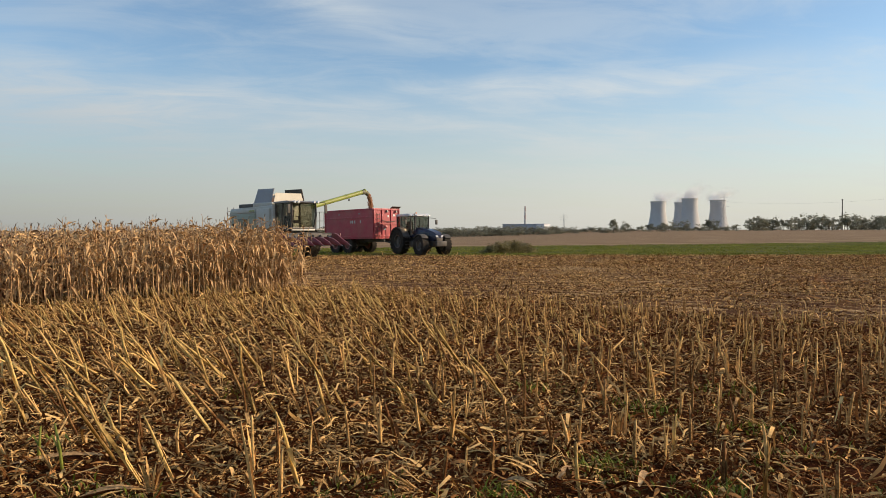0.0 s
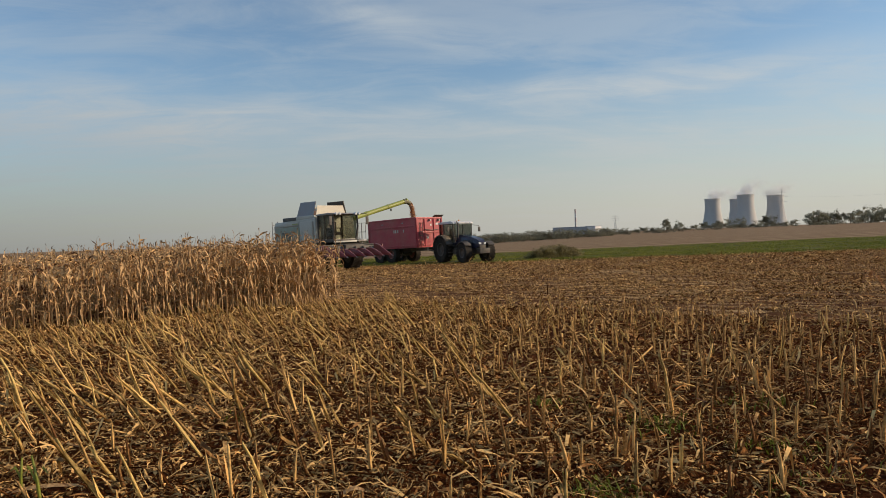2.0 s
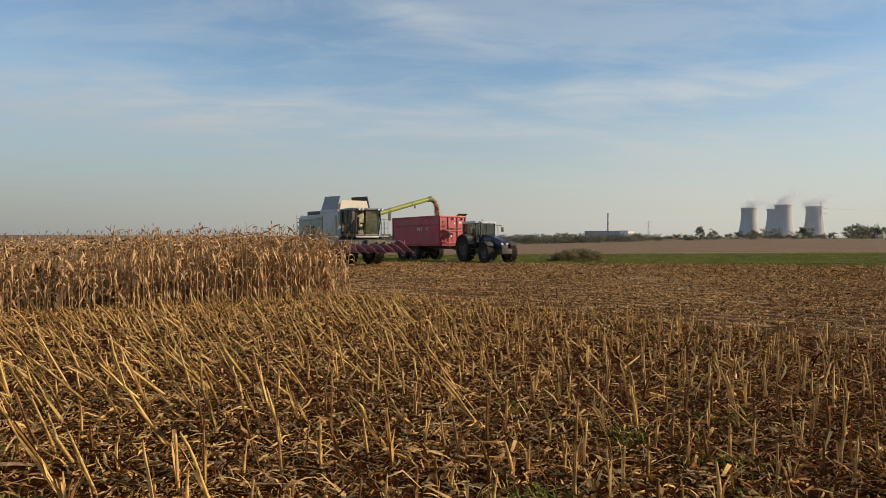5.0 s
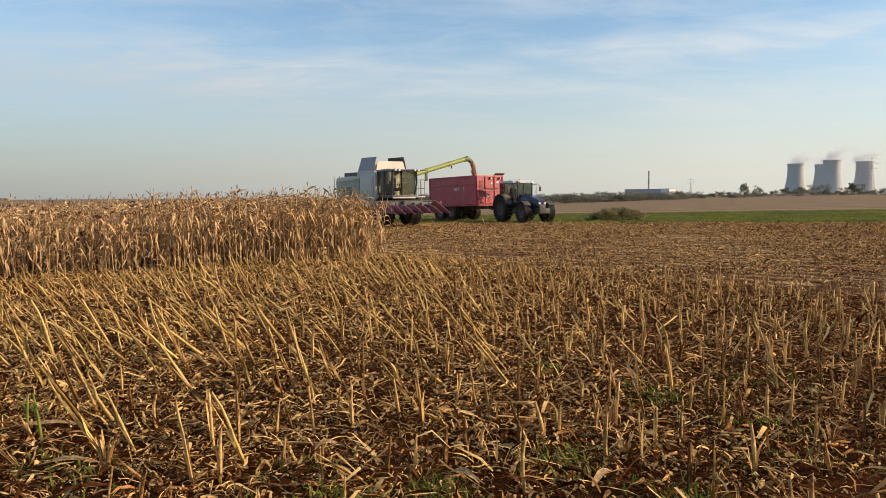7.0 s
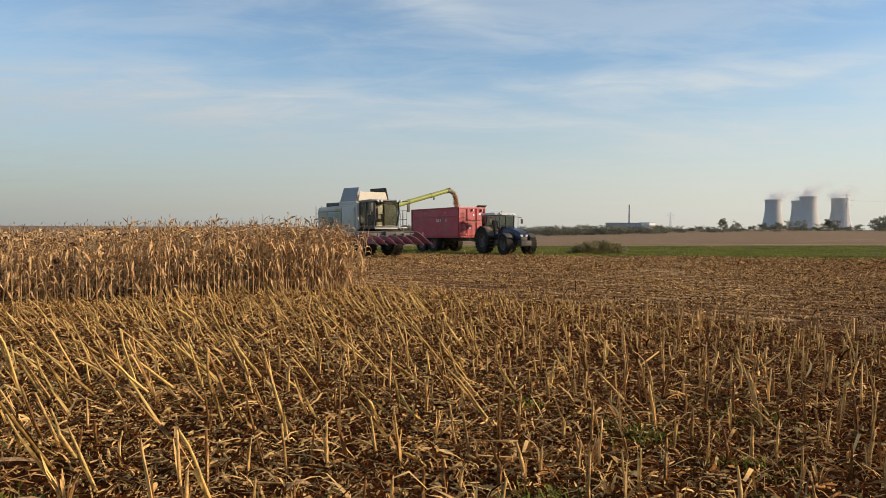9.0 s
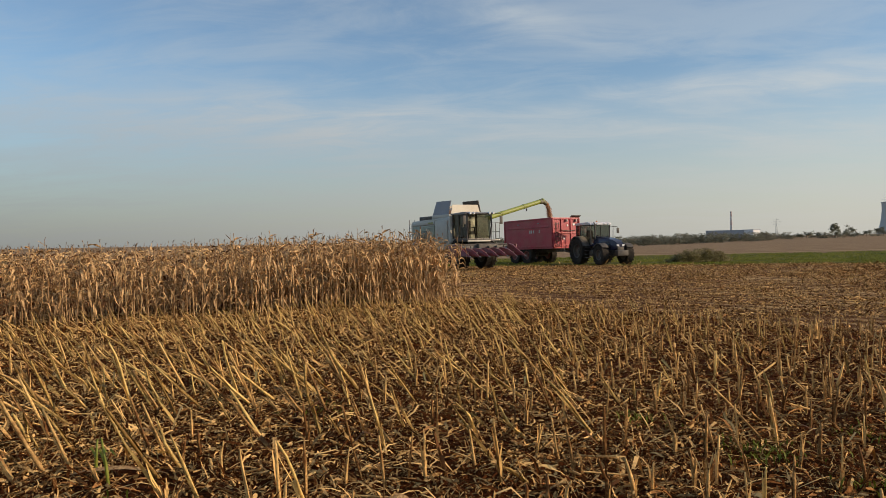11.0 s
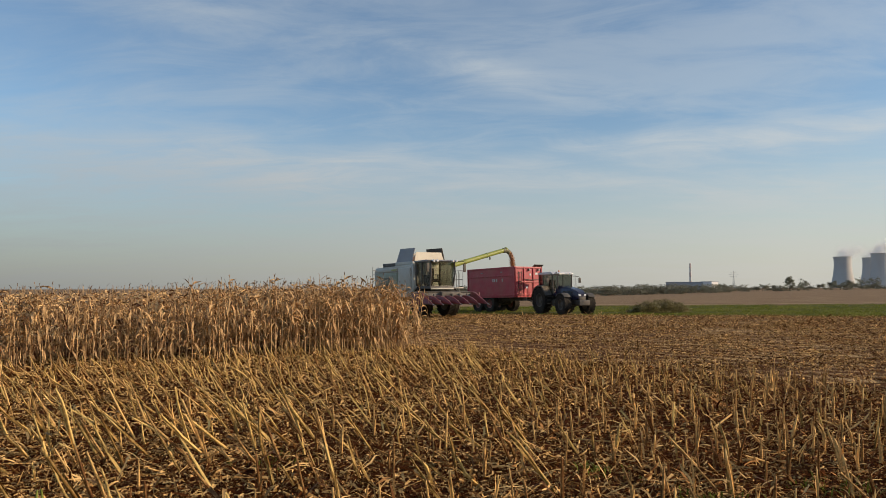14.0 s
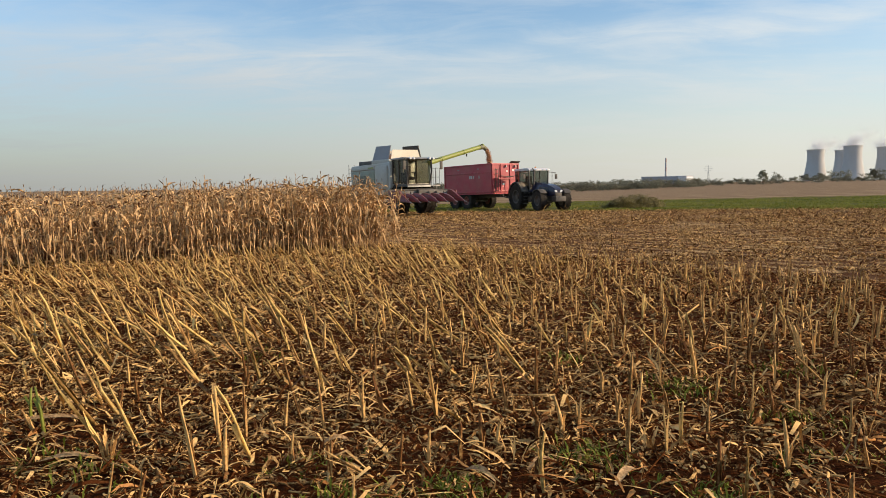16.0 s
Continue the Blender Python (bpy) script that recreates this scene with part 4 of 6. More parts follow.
for x, y, n, tall in ((-2.23, 4.69, 16, 0.20), (1.38, 5.34, 18, 0.19), (1.35, 4.70, 12, 0.12), (2.9, 4.9, 10, 0.14)):
    ob = thing("frayed_stool", "frayed brown maize stump torn into upright shreds", "maize stump", "frayed stumps", m=pose(x, y, 0))
    for _ in range(n):
        a, h, s = lit_rng.uniform(0, 6.28), tall * lit_rng.uniform(0.5, 1.25), lit_rng.uniform(0.02, 0.11)
        o = (math.cos(a), math.sin(a))
        pts = [(o[0] * s * 0.3, o[1] * s * 0.3, -0.01), (o[0] * s * 0.7, o[1] * s * 0.7, h * 0.6), (o[0] * s * 1.3, o[1] * s * 1.3, h)]
        new("shred", piece_mesh("shred", flat_strip(pts, [0.008, 0.010, 0.003], (-o[1], o[0], 0)), stub_mat)).parent = ob
for n, (x, y, turn, ln) in enumerate(((-3.0, 5.45, 0.1, 0.75), (-2.45, 4.63, 0.15, 0.42), (1.08, 4.25, 0.9, 0.30), (-0.75, 4.9, 0.2, 0.22), (0.2, 4.3, -0.8, 0.26), (0.6, 4.45, 0.6, 0.24))):
    pts = [(ln * (t - 0.5) * math.cos(turn), ln * (t - 0.5) * math.sin(turn), 0.02 + 0.05 * math.sin(3.14 * t)) for t in (0, 0.2, 0.4, 0.6, 0.8, 1)]
    ob = new("maize_leaf", piece_mesh("maize_leaf", strip(pts, [0.008, 0.022, 0.026, 0.024, 0.016, 0.003], (-math.sin(turn) * 0.9, math.cos(turn) * 0.9, 0.3), 0.4), leaf_dry))
    ob.matrix_basis = pose(x, y, 0)
    tagged(ob, "pale dry maize leaf lying on the soil", "maize leaf", "fallen leaves")


# ---- a broken stalk out in the short stubble ----
ob = thing("lodged_stalk", "rust-brown broken maize stalk leaning over in short stubble", "maize plant", m=pose(13.35, 18.0, 0))
lodged_rng = random.Random(77)
line = [(-0.44 * t, 0.05 * t, 0.52 * t + 0.08 * math.sin(3.14 * t) - 0.02) for t in (0, 0.2, 0.4, 0.6, 0.8, 1.0)]
new("stalk", piece_mesh("stalk", tube4(line, [0.013, 0.012, 0.010, 0.009, 0.006, 0.004]), stalk_dry)).parent = ob
for i in range(13):
    t = 0.10 + 0.06 * i
    a = lodged_rng.uniform(0, 6.28)
    out = (math.cos(a), math.sin(a))
    pts = leaf_path(lodged_rng, (-0.44 * t, 0.05 * t, 0.52 * t + 0.08 * math.sin(3.14 * t)), out, lodged_rng.uniform(0.15, 0.34), lodged_rng.uniform(0.6, 1.5))
    new("leaf", piece_mesh("leaf", strip(pts, [0.008, 0.014, 0.016, 0.012, 0.008, 0.002], (-out[1], out[0], 0.3), 0.8), rust_leaf)).parent = ob

# ---- farm machines ----
def wheel(parent, x, y, r, w, rim_material, lugs=22, rim_share=0.56, side=1):
    """A farm wheel on an axle along x: tyre with slanting lugs, dished rim, hub."""
    hub = new("wheel")
    hub.parent = parent
    hub.location = (x, y, r)
    bm = bmesh.new()
    k = rim_share
    turned(bm, [(r * k, -w * 0.40), (r * 0.80, -w * 0.50), (r * 0.92, -w * 0.47), (r * 0.955, -w * 0.36), (r * 0.96, 0), (r * 0.955, w * 0.36), (r * 0.92, w * 0.47), (r * 0.80, w * 0.50), (r * k, w * 0.40)], 36, "x", close=True)
    part("tyre", bm, rubber, hub, smooth=True)
    bm = bmesh.new()
    for i in range(lugs):
        for s in (-1, 1):
            a = 2 * math.pi * (i + (0.5 if s > 0 else 0)) / lugs
            skew = 0.9 / lugs * 2 * math.pi
            q = []
            for rr in (r * 0.93, r):
                for xx, da in ((0.02 * s, 0), (w * 0.50 * s, -skew), (w * 0.50 * s, -skew + 0.30 * skew * 1.6), (0.02 * s, 0.30 * skew * 1.6)):
                    q.append(bm.verts.new((xx, rr * math.cos(a + da), rr * math.sin(a + da))))
            for f in ((0, 1, 2, 3), (7, 6, 5, 4), (0, 4, 5, 1), (1, 5, 6, 2), (2, 6, 7, 3), (3, 7, 4, 0)):
                bm.faces.new([q[j] for j in f])
    tagged(part("tread", bm, rubber, hub), kind="stuff")
    bm = bmesh.new()
    o = side * w
    turned(bm, [(r * k * 1.02, -o * 0.40), (r * k * 1.02, o * 0.40), (r * k * 0.90, o * 0.38), (r * k * 0.84, o * 0.14), (r * k * 0.42, o * 0.10), (r * k * 0.36, o * 0.24), (0.02, o * 0.24)], 28, "x")
    part("rim", bm, rim_material, hub, smooth=True)
    bm = bmesh.new()
    for i in range(8):
        a = 2 * math.pi * i / 8
        rod(bm, [(o * 0.10, r * k * 0.55 * math.cos(a), r * k * 0.55 * math.sin(a)), (o * 0.15, r * k * 0.55 * math.cos(a), r * k * 0.55 * math.sin(a))], 0.022, 6)
    tagged(part("bolt_ring", bm, metal_dark, hub), kind="stuff")
    return hub


def rods(name, parent, material, lines, radius=0.02, label=""):
    bm = bmesh.new()
    for line in lines:
        rod(bm, line, radius, 6)
    return part(name, bm, material, parent, label, smooth=True)


def block(name, parent, material, *size, bevel=0.02, label=""):
    return part(name, box(bmesh.new(), *size, bevel), material, parent, label, smooth=True)


def pane(name, parent, corners, thick=0.012):
    """A flat glass pane through four corners."""
    c = [Vector(p) for p in corners]
    n = (c[1] - c[0]).cross(c[2] - c[0]).normalized() * thick
    bm = bmesh.new()
    a, b = [bm.verts.new(p) for p in c], [bm.verts.new(p + n) for p in c]
    bm.faces.new(a[::-1])
    bm.faces.new(b)
    for i in range(4):
        bm.faces.new((a[i], a[(i + 1) % 4], b[(i + 1) % 4], b[i]))
    ob = part(name, bm, glass, parent, "tinted glass pane")
    ob.visible_shadow = False
    return ob


def slab(name, parent, material, corners, thick, label=""):
    """A flat sheet-metal panel through corners, made thick along its normal."""
    c = [Vector(p) for p in corners]
    n = (c[1] - c[0]).cross(c[2] - c[0]).normalized() * thick
    bm = bmesh.new()
    a, b = [bm.verts.new(p) for p in c], [bm.verts.new(p + n) for p in c]
    bm.faces.new(a[::-1])
    bm.faces.new(b)
    k = len(c)
    for i in range(k):
        bm.faces.new((a[i], a[(i + 1) % k], b[(i + 1) % k], b[i]))
    return part(name, bm, material, parent, label)


def combine_harvester(m):
    ob = thing("combine_harvester", "pale grey combine harvester unloading maize, hopper flaps raised", "combine", m=m)
    # body
    bm = bmesh.new()
    extrude(bm, [(-5.75, 1.45), (-5.90, 2.86), (-5.70, 3.12), (-3.2, 3.18), (-0.25, 3.25), (-0.15, 1.7), (-0.9, 1.25), (-4.4, 1.15)], "x", -1.40, 1.40, 0.05)
    part("body", bm, paint_silver, ob, "pale grey sheet-metal body, dusty", smooth=True)
    for s in (-1, 1):
        # side doors stand proud of the body
        bm = bmesh.new()
        extrude(bm, [(-2.1, 1.55), (-2.1, 3.05), (-0.45, 3.08), (-0.45, 1.75)], "x", s * 1.405, s * 1.50, 0.03)
        part("side_panel", bm, paint_silver, ob, smooth=True)
        bm = bmesh.new()
        extrude(bm, [(-5.45, 1.9), (-5.5, 2.74), (-2.25, 2.80), (-2.25, 1.75), (-3.4, 1.6)], "x", s * 1.405, s * 1.47, 0.03)
        part("side_recess", bm, paint_sage, ob, "dusty sage green rear side panel", smooth=True)
        bm = bmesh.new()
        for i in range(7):
            z = 1.95 + i * 0.075
            box(bm, min(s * 1.468, s * 1.49), max(s * 1.468, s * 1.49), -4.6, -3.3, z, z + 0.03)
        tagged(part("grille_slats", bm, metal_dark, ob), kind="stuff")
        part("service_hatch", box(bmesh.new(), min(s * 1.468, s * 1.492), max(s * 1.468, s * 1.492), -3.1, -2.4, 1.95, 2.65, 0.01), paint_sage, ob)
        bm = bmesh.new()
        extrude(bm, [(-5.65, 2.80), (-5.58, 3.02), (-2.25, 3.08), (-2.25, 2.85)], "x", s * 1.405, s * 1.475, 0.03)
        part("upper_panel", bm, paint_silver, ob, smooth=True)
        bm = bmesh.new()
        extrude(bm, [(-3.1, 2.90), (-3.1, 2.98), (-2.35, 3.0), (-2.35, 2.92)], "x", s * 1.478, s * 1.486)
        part("stripe", bm, paint_lime, ob, "lime green stripe")
    block("straw_hood", ob, paint_silver, -1.2, 1.2, -6.3, -5.45, 1.3, 2.3, bevel=0.12)
    block("engine_deck", ob, metal_dark, -1.2, 1.2, -5.0, -3.1, 3.15, 3.42, bevel=0.06)
    # hopper with raised flaps
    block("hopper", ob, paint_silver, -1.30, 1.30, -2.9, -0.5, 3.2, 3.45, bevel=0.04)
    slab("hopper_flap", ob, paint_flap, [(1.24, -2.95, 3.20), (1.24, -0.80, 3.20), (1.10, -0.50, 4.29), (1.10, -2.50, 4.31)], 0.04, "raised pale grey hopper flap")
    # the dark material puts the shade on this flap's inner face into its colour
    slab("hopper_flap", ob, metal_dark, [(-1.12, -0.62, 3.25), (-1.12, -2.95, 3.25), (-0.78, -2.50, 4.33), (-0.78, -0.48, 4.31)], 0.05, "raised hopper flap painted dark for its shaded inner face")
    slab("hopper_flap", ob, paint_cream, [(1.14, -0.60, 3.30), (-1.05, -0.60, 3.30), (-0.78, -0.55, 4.04), (1.04, -0.55, 4.04)], 0.04, "cream front hopper flap in sun")
    slab("hopper_flap", ob, paint_cream, [(-1.0, -2.78, 3.40), (1.0, -2.78, 3.40), (1.06, -2.62, 4.05), (-1.06, -2.62, 4.05)], 0.04)
    bm = bmesh.new()
    turned(bm, [(1.0, 3.42), (0.8, 3.62), (0.45, 3.82), (0.05, 3.95)], 20, at=(0, -1.7, 0))
    part("grain_mound", bm, grain_mat, ob, "heaped maize grain", smooth=True)
    # unloading auger, swung out
    tip = Vector((-6.87, -2.25, 4.42))
    base = Vector((-1.0, -2.0, 2.88))
    way = (tip - base).normalized()
    bm = bmesh.new()
    rod(bm, [base, base + way * 0.8], 0.24, 16)
    part("auger_elbow", bm, metal_grey, ob, smooth=True)
    bm = bmesh.new()
    rod(bm, [base + way * 0.7, tip], 0.155, 16)
    part("unloading_auger", bm, paint_lime, ob, "lime green unloading tube", smooth=True)
    bm = bmesh.new()
    for d in (0.75, 2.6, 4.5, 6.2):
        rod(bm, [base + way * d, base + way * (d + 0.08)], 0.175, 16)
    part("auger_collars", bm, paint_lime, ob, smooth=True)
    bm = bmesh.new()
    rod(bm, [tip - way * 0.1, tip + Vector((-0.22, 0, -0.01)), tip + Vector((-0.42, 0.0, -0.14))], 0.18, 14, 0.16)
    part("spout", bm, spout_olive, ob, "short dull olive spout bent downwards", smooth=True)
    rods("auger_lamp", ob, metal_dark, [[base + way * 4.8 + Vector((0, 0, -0.18)), base + way * 4.8 + Vector((0, 0, -0.36))]], 0.05)
    # cab
    block("cab_floor", ob, metal_dark, -0.98, 0.98, -0.1, 1.55, 1.72, 1.90, bevel=0.03)
    block("cab_bumper", ob, paint_silver, -0.95, 0.95, 1.40, 1.60, 1.70, 1.80, bevel=0.04, label="pale dusty bumper under the windscreen")
    bm = bmesh.new()
    extrude(bm, [(-0.35, 3.36), (-0.30, 3.46), (1.2, 3.50), (1.80, 3.46), (1.88, 3.39), (1.7, 3.35)], "x", -1.12, 1.12, 0.05)
    roof = part("cab_roof", bm, metal_grey, ob, "dusty grey cab roof", smooth=True)
    for x in (-0.95, -0.65, 0.65, 0.95):
        bm = bmesh.new()
        rod(bm, [(x, 1.86, 3.42), (x, 2.0, 3.41)], 0.075, 12)
        part("work_light", bm, lens_clear, roof, smooth=True)
    rods("cab_pillar", ob, metal_dark, [[(1.0, -0.2, 1.9), (1.0, -0.2, 3.36)]], 0.07)
    rods("cab_pillar", ob, metal_dark, [[(-1.0, -0.2, 1.9), (-1.0, -0.2, 3.36)]], 0.07)
    rods("cab_pillar", ob, metal_dark, [[(0.95, 1.48, 1.9), (1.0, 1.66, 2.7), (0.98, 1.62, 3.38)]], 0.055)
    rods("cab_pillar", ob, metal_dark, [[(-0.95, 1.48, 1.9), (-1.0, 1.66, 2.7), (-0.98, 1.62, 3.38)]], 0.055)
    rods("cab_pillar", ob, metal_dark, [[(1.0, 0.55, 1.9), (1.02, 0.6, 3.36)]], 0.04)
    pane("windscreen", ob, [(0.93, 1.50, 1.92), (-0.93, 1.50, 1.92), (-0.95, 1.66, 3.36), (0.95, 1.66, 3.36)])
    for s in (-1, 1):
        pane("side_window", ob, [(s * 0.98, -0.15, 1.92), (s * 0.96, 1.46, 1.92), (s * 0.97, 1.62, 3.36), (s * 0.98, -0.15, 3.36)])
    block("cab_back", ob, paint_silver, -0.98, 0.98, -0.28, -0.2, 1.9, 3.36, bevel=0.01)
    block("driver_seat", ob, seat_cloth, -0.28, 0.28, 0.15, 0.7, 2.15, 2.35, bevel=0.06)
    block("seat_back", ob, seat_cloth, -0.26, 0.26, 0.05, 0.2, 2.3, 3.0, bevel=0.06)
    rods("steering_column", ob, metal_dark, [[(0, 1.2, 1.9), (0, 1.0, 2.55)], [(-0.2, 0.95, 2.58), (0.2, 0.95, 2.58)]], 0.035)
    block("control_console", ob, seat_cloth, 0.4, 0.62, 0.2, 1.0, 1.9, 2.6, bevel=0.05)
    for s in (-1, 1):
        rods("mirror_arm", ob, metal_dark, [[(s * 1.05, 1.75, 3.42), (s * 1.50, 2.05, 3.38), (s * 1.52, 2.05, 3.2)]], 0.022)
        block("mirror", ob, metal_dark, s * 1.52 - 0.11, s * 1.52 + 0.11, 2.02, 2.08, 2.75, 3.25, bevel=0.02)
    # platform, rails and steps on the far side of the cab
    block("platform", ob, metal_grey, -1.85, -1.0, -0.3, 1.5, 1.75, 1.82, bevel=0.01)
    rods("platform_rail", ob, metal_grey, [[(-1.82, 1.45, 1.8), (-1.82, 1.45, 2.85), (-1.82, 0.5, 2.85), (-1.82, 0.5, 1.8)], [(-1.82, 1.45, 2.3), (-1.82, 0.5, 2.3)], [(-1.1, 1.5, 1.8), (-1.1, 1.5, 2.9)], [(-1.45, 1.48, 1.8), (-1.45, 1.48, 2.85), (-1.82, 1.45, 2.85)]], 0.022, "grey platform handrail")
    bm = bmesh.new()
    for i in range(5):
        box(bm, -2.15, -1.75, 0.55 + i * 0.02, 0.75 + i * 0.02, 0.5 + i * 0.28, 0.54 + i * 0.28)
    part("steps", bm, metal_dark, ob)
    rods("step_rail", ob, metal_grey, [[(-1.95, 0.5, 0.5), (-1.95, 0.5, 2.7)], [(-1.95, 0.85, 0.5), (-1.95, 0.85, 2.7)]], 0.022)
    # rear ladder
    rods("rear_ladder", ob, metal_grey, [[(1.45, -6.05, 1.2), (1.45, -6.05, 3.25)], [(1.05, -6.05, 1.2), (1.05, -6.05, 3.25)]] + [[(1.45, -6.05, 1.3 + i * 0.28), (1.05, -6.05, 1.3 + i * 0.28)] for i in range(7)], 0.022)
    # running gear
    block("axle_beam", ob, metal_dark, -0.9, 0.9, -0.25, 0.25, 0.7, 1.15, bevel=0.05)
    block("chassis", ob, metal_dark, -0.8, 0.8, -4.6, 0.2, 0.95, 1.45, bevel=0.05)
    block("rear_axle", ob, metal_dark, -1.1, 1.1, -4.1, -3.8, 0.5, 0.75, bevel=0.04)
    for s in (-1, 1):
        wheel(ob, s * 0.94 - 0.03, 0, 0.92, 0.72, rim_dark, 20, side=s)
        wheel(ob, s * 1.15, -3.95, 0.60, 0.48, rim_dark, 18, side=s)
    # feeder house
    bm = bmesh.new()
    extrude(bm, [(0.3, 1.0), (0.3, 1.65), (1.2, 1.65), (2.05, 1.55), (2.05, 0.95), (1.2, 0.95)], "x", -0.65, 0.65, 0.03)
    part("feeder_house", bm, metal_dark, ob, smooth=True)
    # the cab is narrower than the body and stands a little to its right
    for child in ob.children:
        if child.name.split(".")[0] in ("cab_floor", "cab_bumper", "cab_roof", "cab_pillar", "windscreen", "side_window", "cab_back", "driver_seat", "seat_back", "steering_column", "control_console", "mirror_arm", "mirror", "platform", "platform_rail", "steps", "step_rail"):
            child.location.x, child.scale.x = 0.36, 0.84
    return ob


def maize_header(m):
    """The six-row picking header: trough, auger, hoods with pointed snouts."""
    ob = thing("maize_header", "dusty dark red six-row maize picking header with snouts", "header", m=m)
    bm = bmesh.new()
    extrude(bm, [(2.30, 0.45), (2.30, 1.10), (2.40, 1.14), (2.46, 0.62), (3.0, 0.50), (3.0, 0.42)], "x", -2.45, 2.45, 0.015)
    part("trough", bm, metal_dark, ob, smooth=True)
    bm = bmesh.new()
    rod(bm, [(-2.4, 2.68, 0.82), (2.4, 2.68, 0.82)], 0.13, 14)
    for s in (-1, 1):
        for i in range(60):
            a, b = (i / 60 * 6 * math.pi * s), ((i + 1) / 60 * 6 * math.pi * s)
            xa, xb = s * (2.35 - i / 60 * 1.9), s * (2.35 - (i + 1) / 60 * 1.9)
            q = [bm.verts.new((xx, 2.68 + rr * math.cos(t), 0.82 + rr * math.sin(t))) for xx, t in ((xa, a), (xb, b)) for rr in (0.13, 0.27)]
            bm.faces.new((q[0], q[1], q[3], q[2]))
    part("cross_auger", bm, metal_grey, ob, smooth=True)
    for i in range(7):
        x, w = -2.25 + i * 0.75, 0.25
        last = i in (0, 6)
        rows = [(2.85, 1.20 if last else 0.98, w, 0.62), (3.25, 1.10 if last else 0.92, w, 0.52), (3.75, 0.78, 0.18, 0.42), (4.20, 0.54, 0.10, 0.36), (4.52, 0.34, 0.03, 0.28)]
        bm = bmesh.new()
        rings = []
        for y, top, half, low in rows:
            rings.append([bm.verts.new(p) for p in ((x - half, y, low), (x - half * 0.9, y, low + (top - low) * 0.55), (x - half * 0.35, y, top - 0.02), (x + half * 0.35, y, top - 0.02), (x + half * 0.9, y, low + (top - low) * 0.55), (x + half, y, low))])
        for a, b in zip(rings, rings[1:]):
            for k in range(5):
                bm.faces.new((a[k], a[k + 1], b[k + 1], b[k]))
        bm.faces.new(rings[0])
        bm.faces.new(rings[-1])
        hood = part("row_hood", bm, paint_maroon, ob, "dark red pointed row hood", smooth=True)
        bm = bmesh.new()
        rod(bm, [(x, 4.46, 0.33), (x, 4.66, 0.26)], 0.045, 8, 0.012)
        part("snout_tip", bm, metal_grey, hood, smooth=True)
        if i < 6:
            block("picker_deck", ob, metal_dark, x + 0.31, x + 0.44, 2.9, 3.7, 0.42, 0.62, bevel=0.01)
    for s in (-1, 1):
        block("end_shield", ob, paint_maroon, s * 2.5 - 0.04, s * 2.5 + 0.04, 2.3, 3.3, 0.4, 1.12, bevel=0.03)
    rods("top_tube", ob, metal_dark, [[(-2.45, 2.35, 1.18), (2.45, 2.35, 1.18)]], 0.06)
    return ob


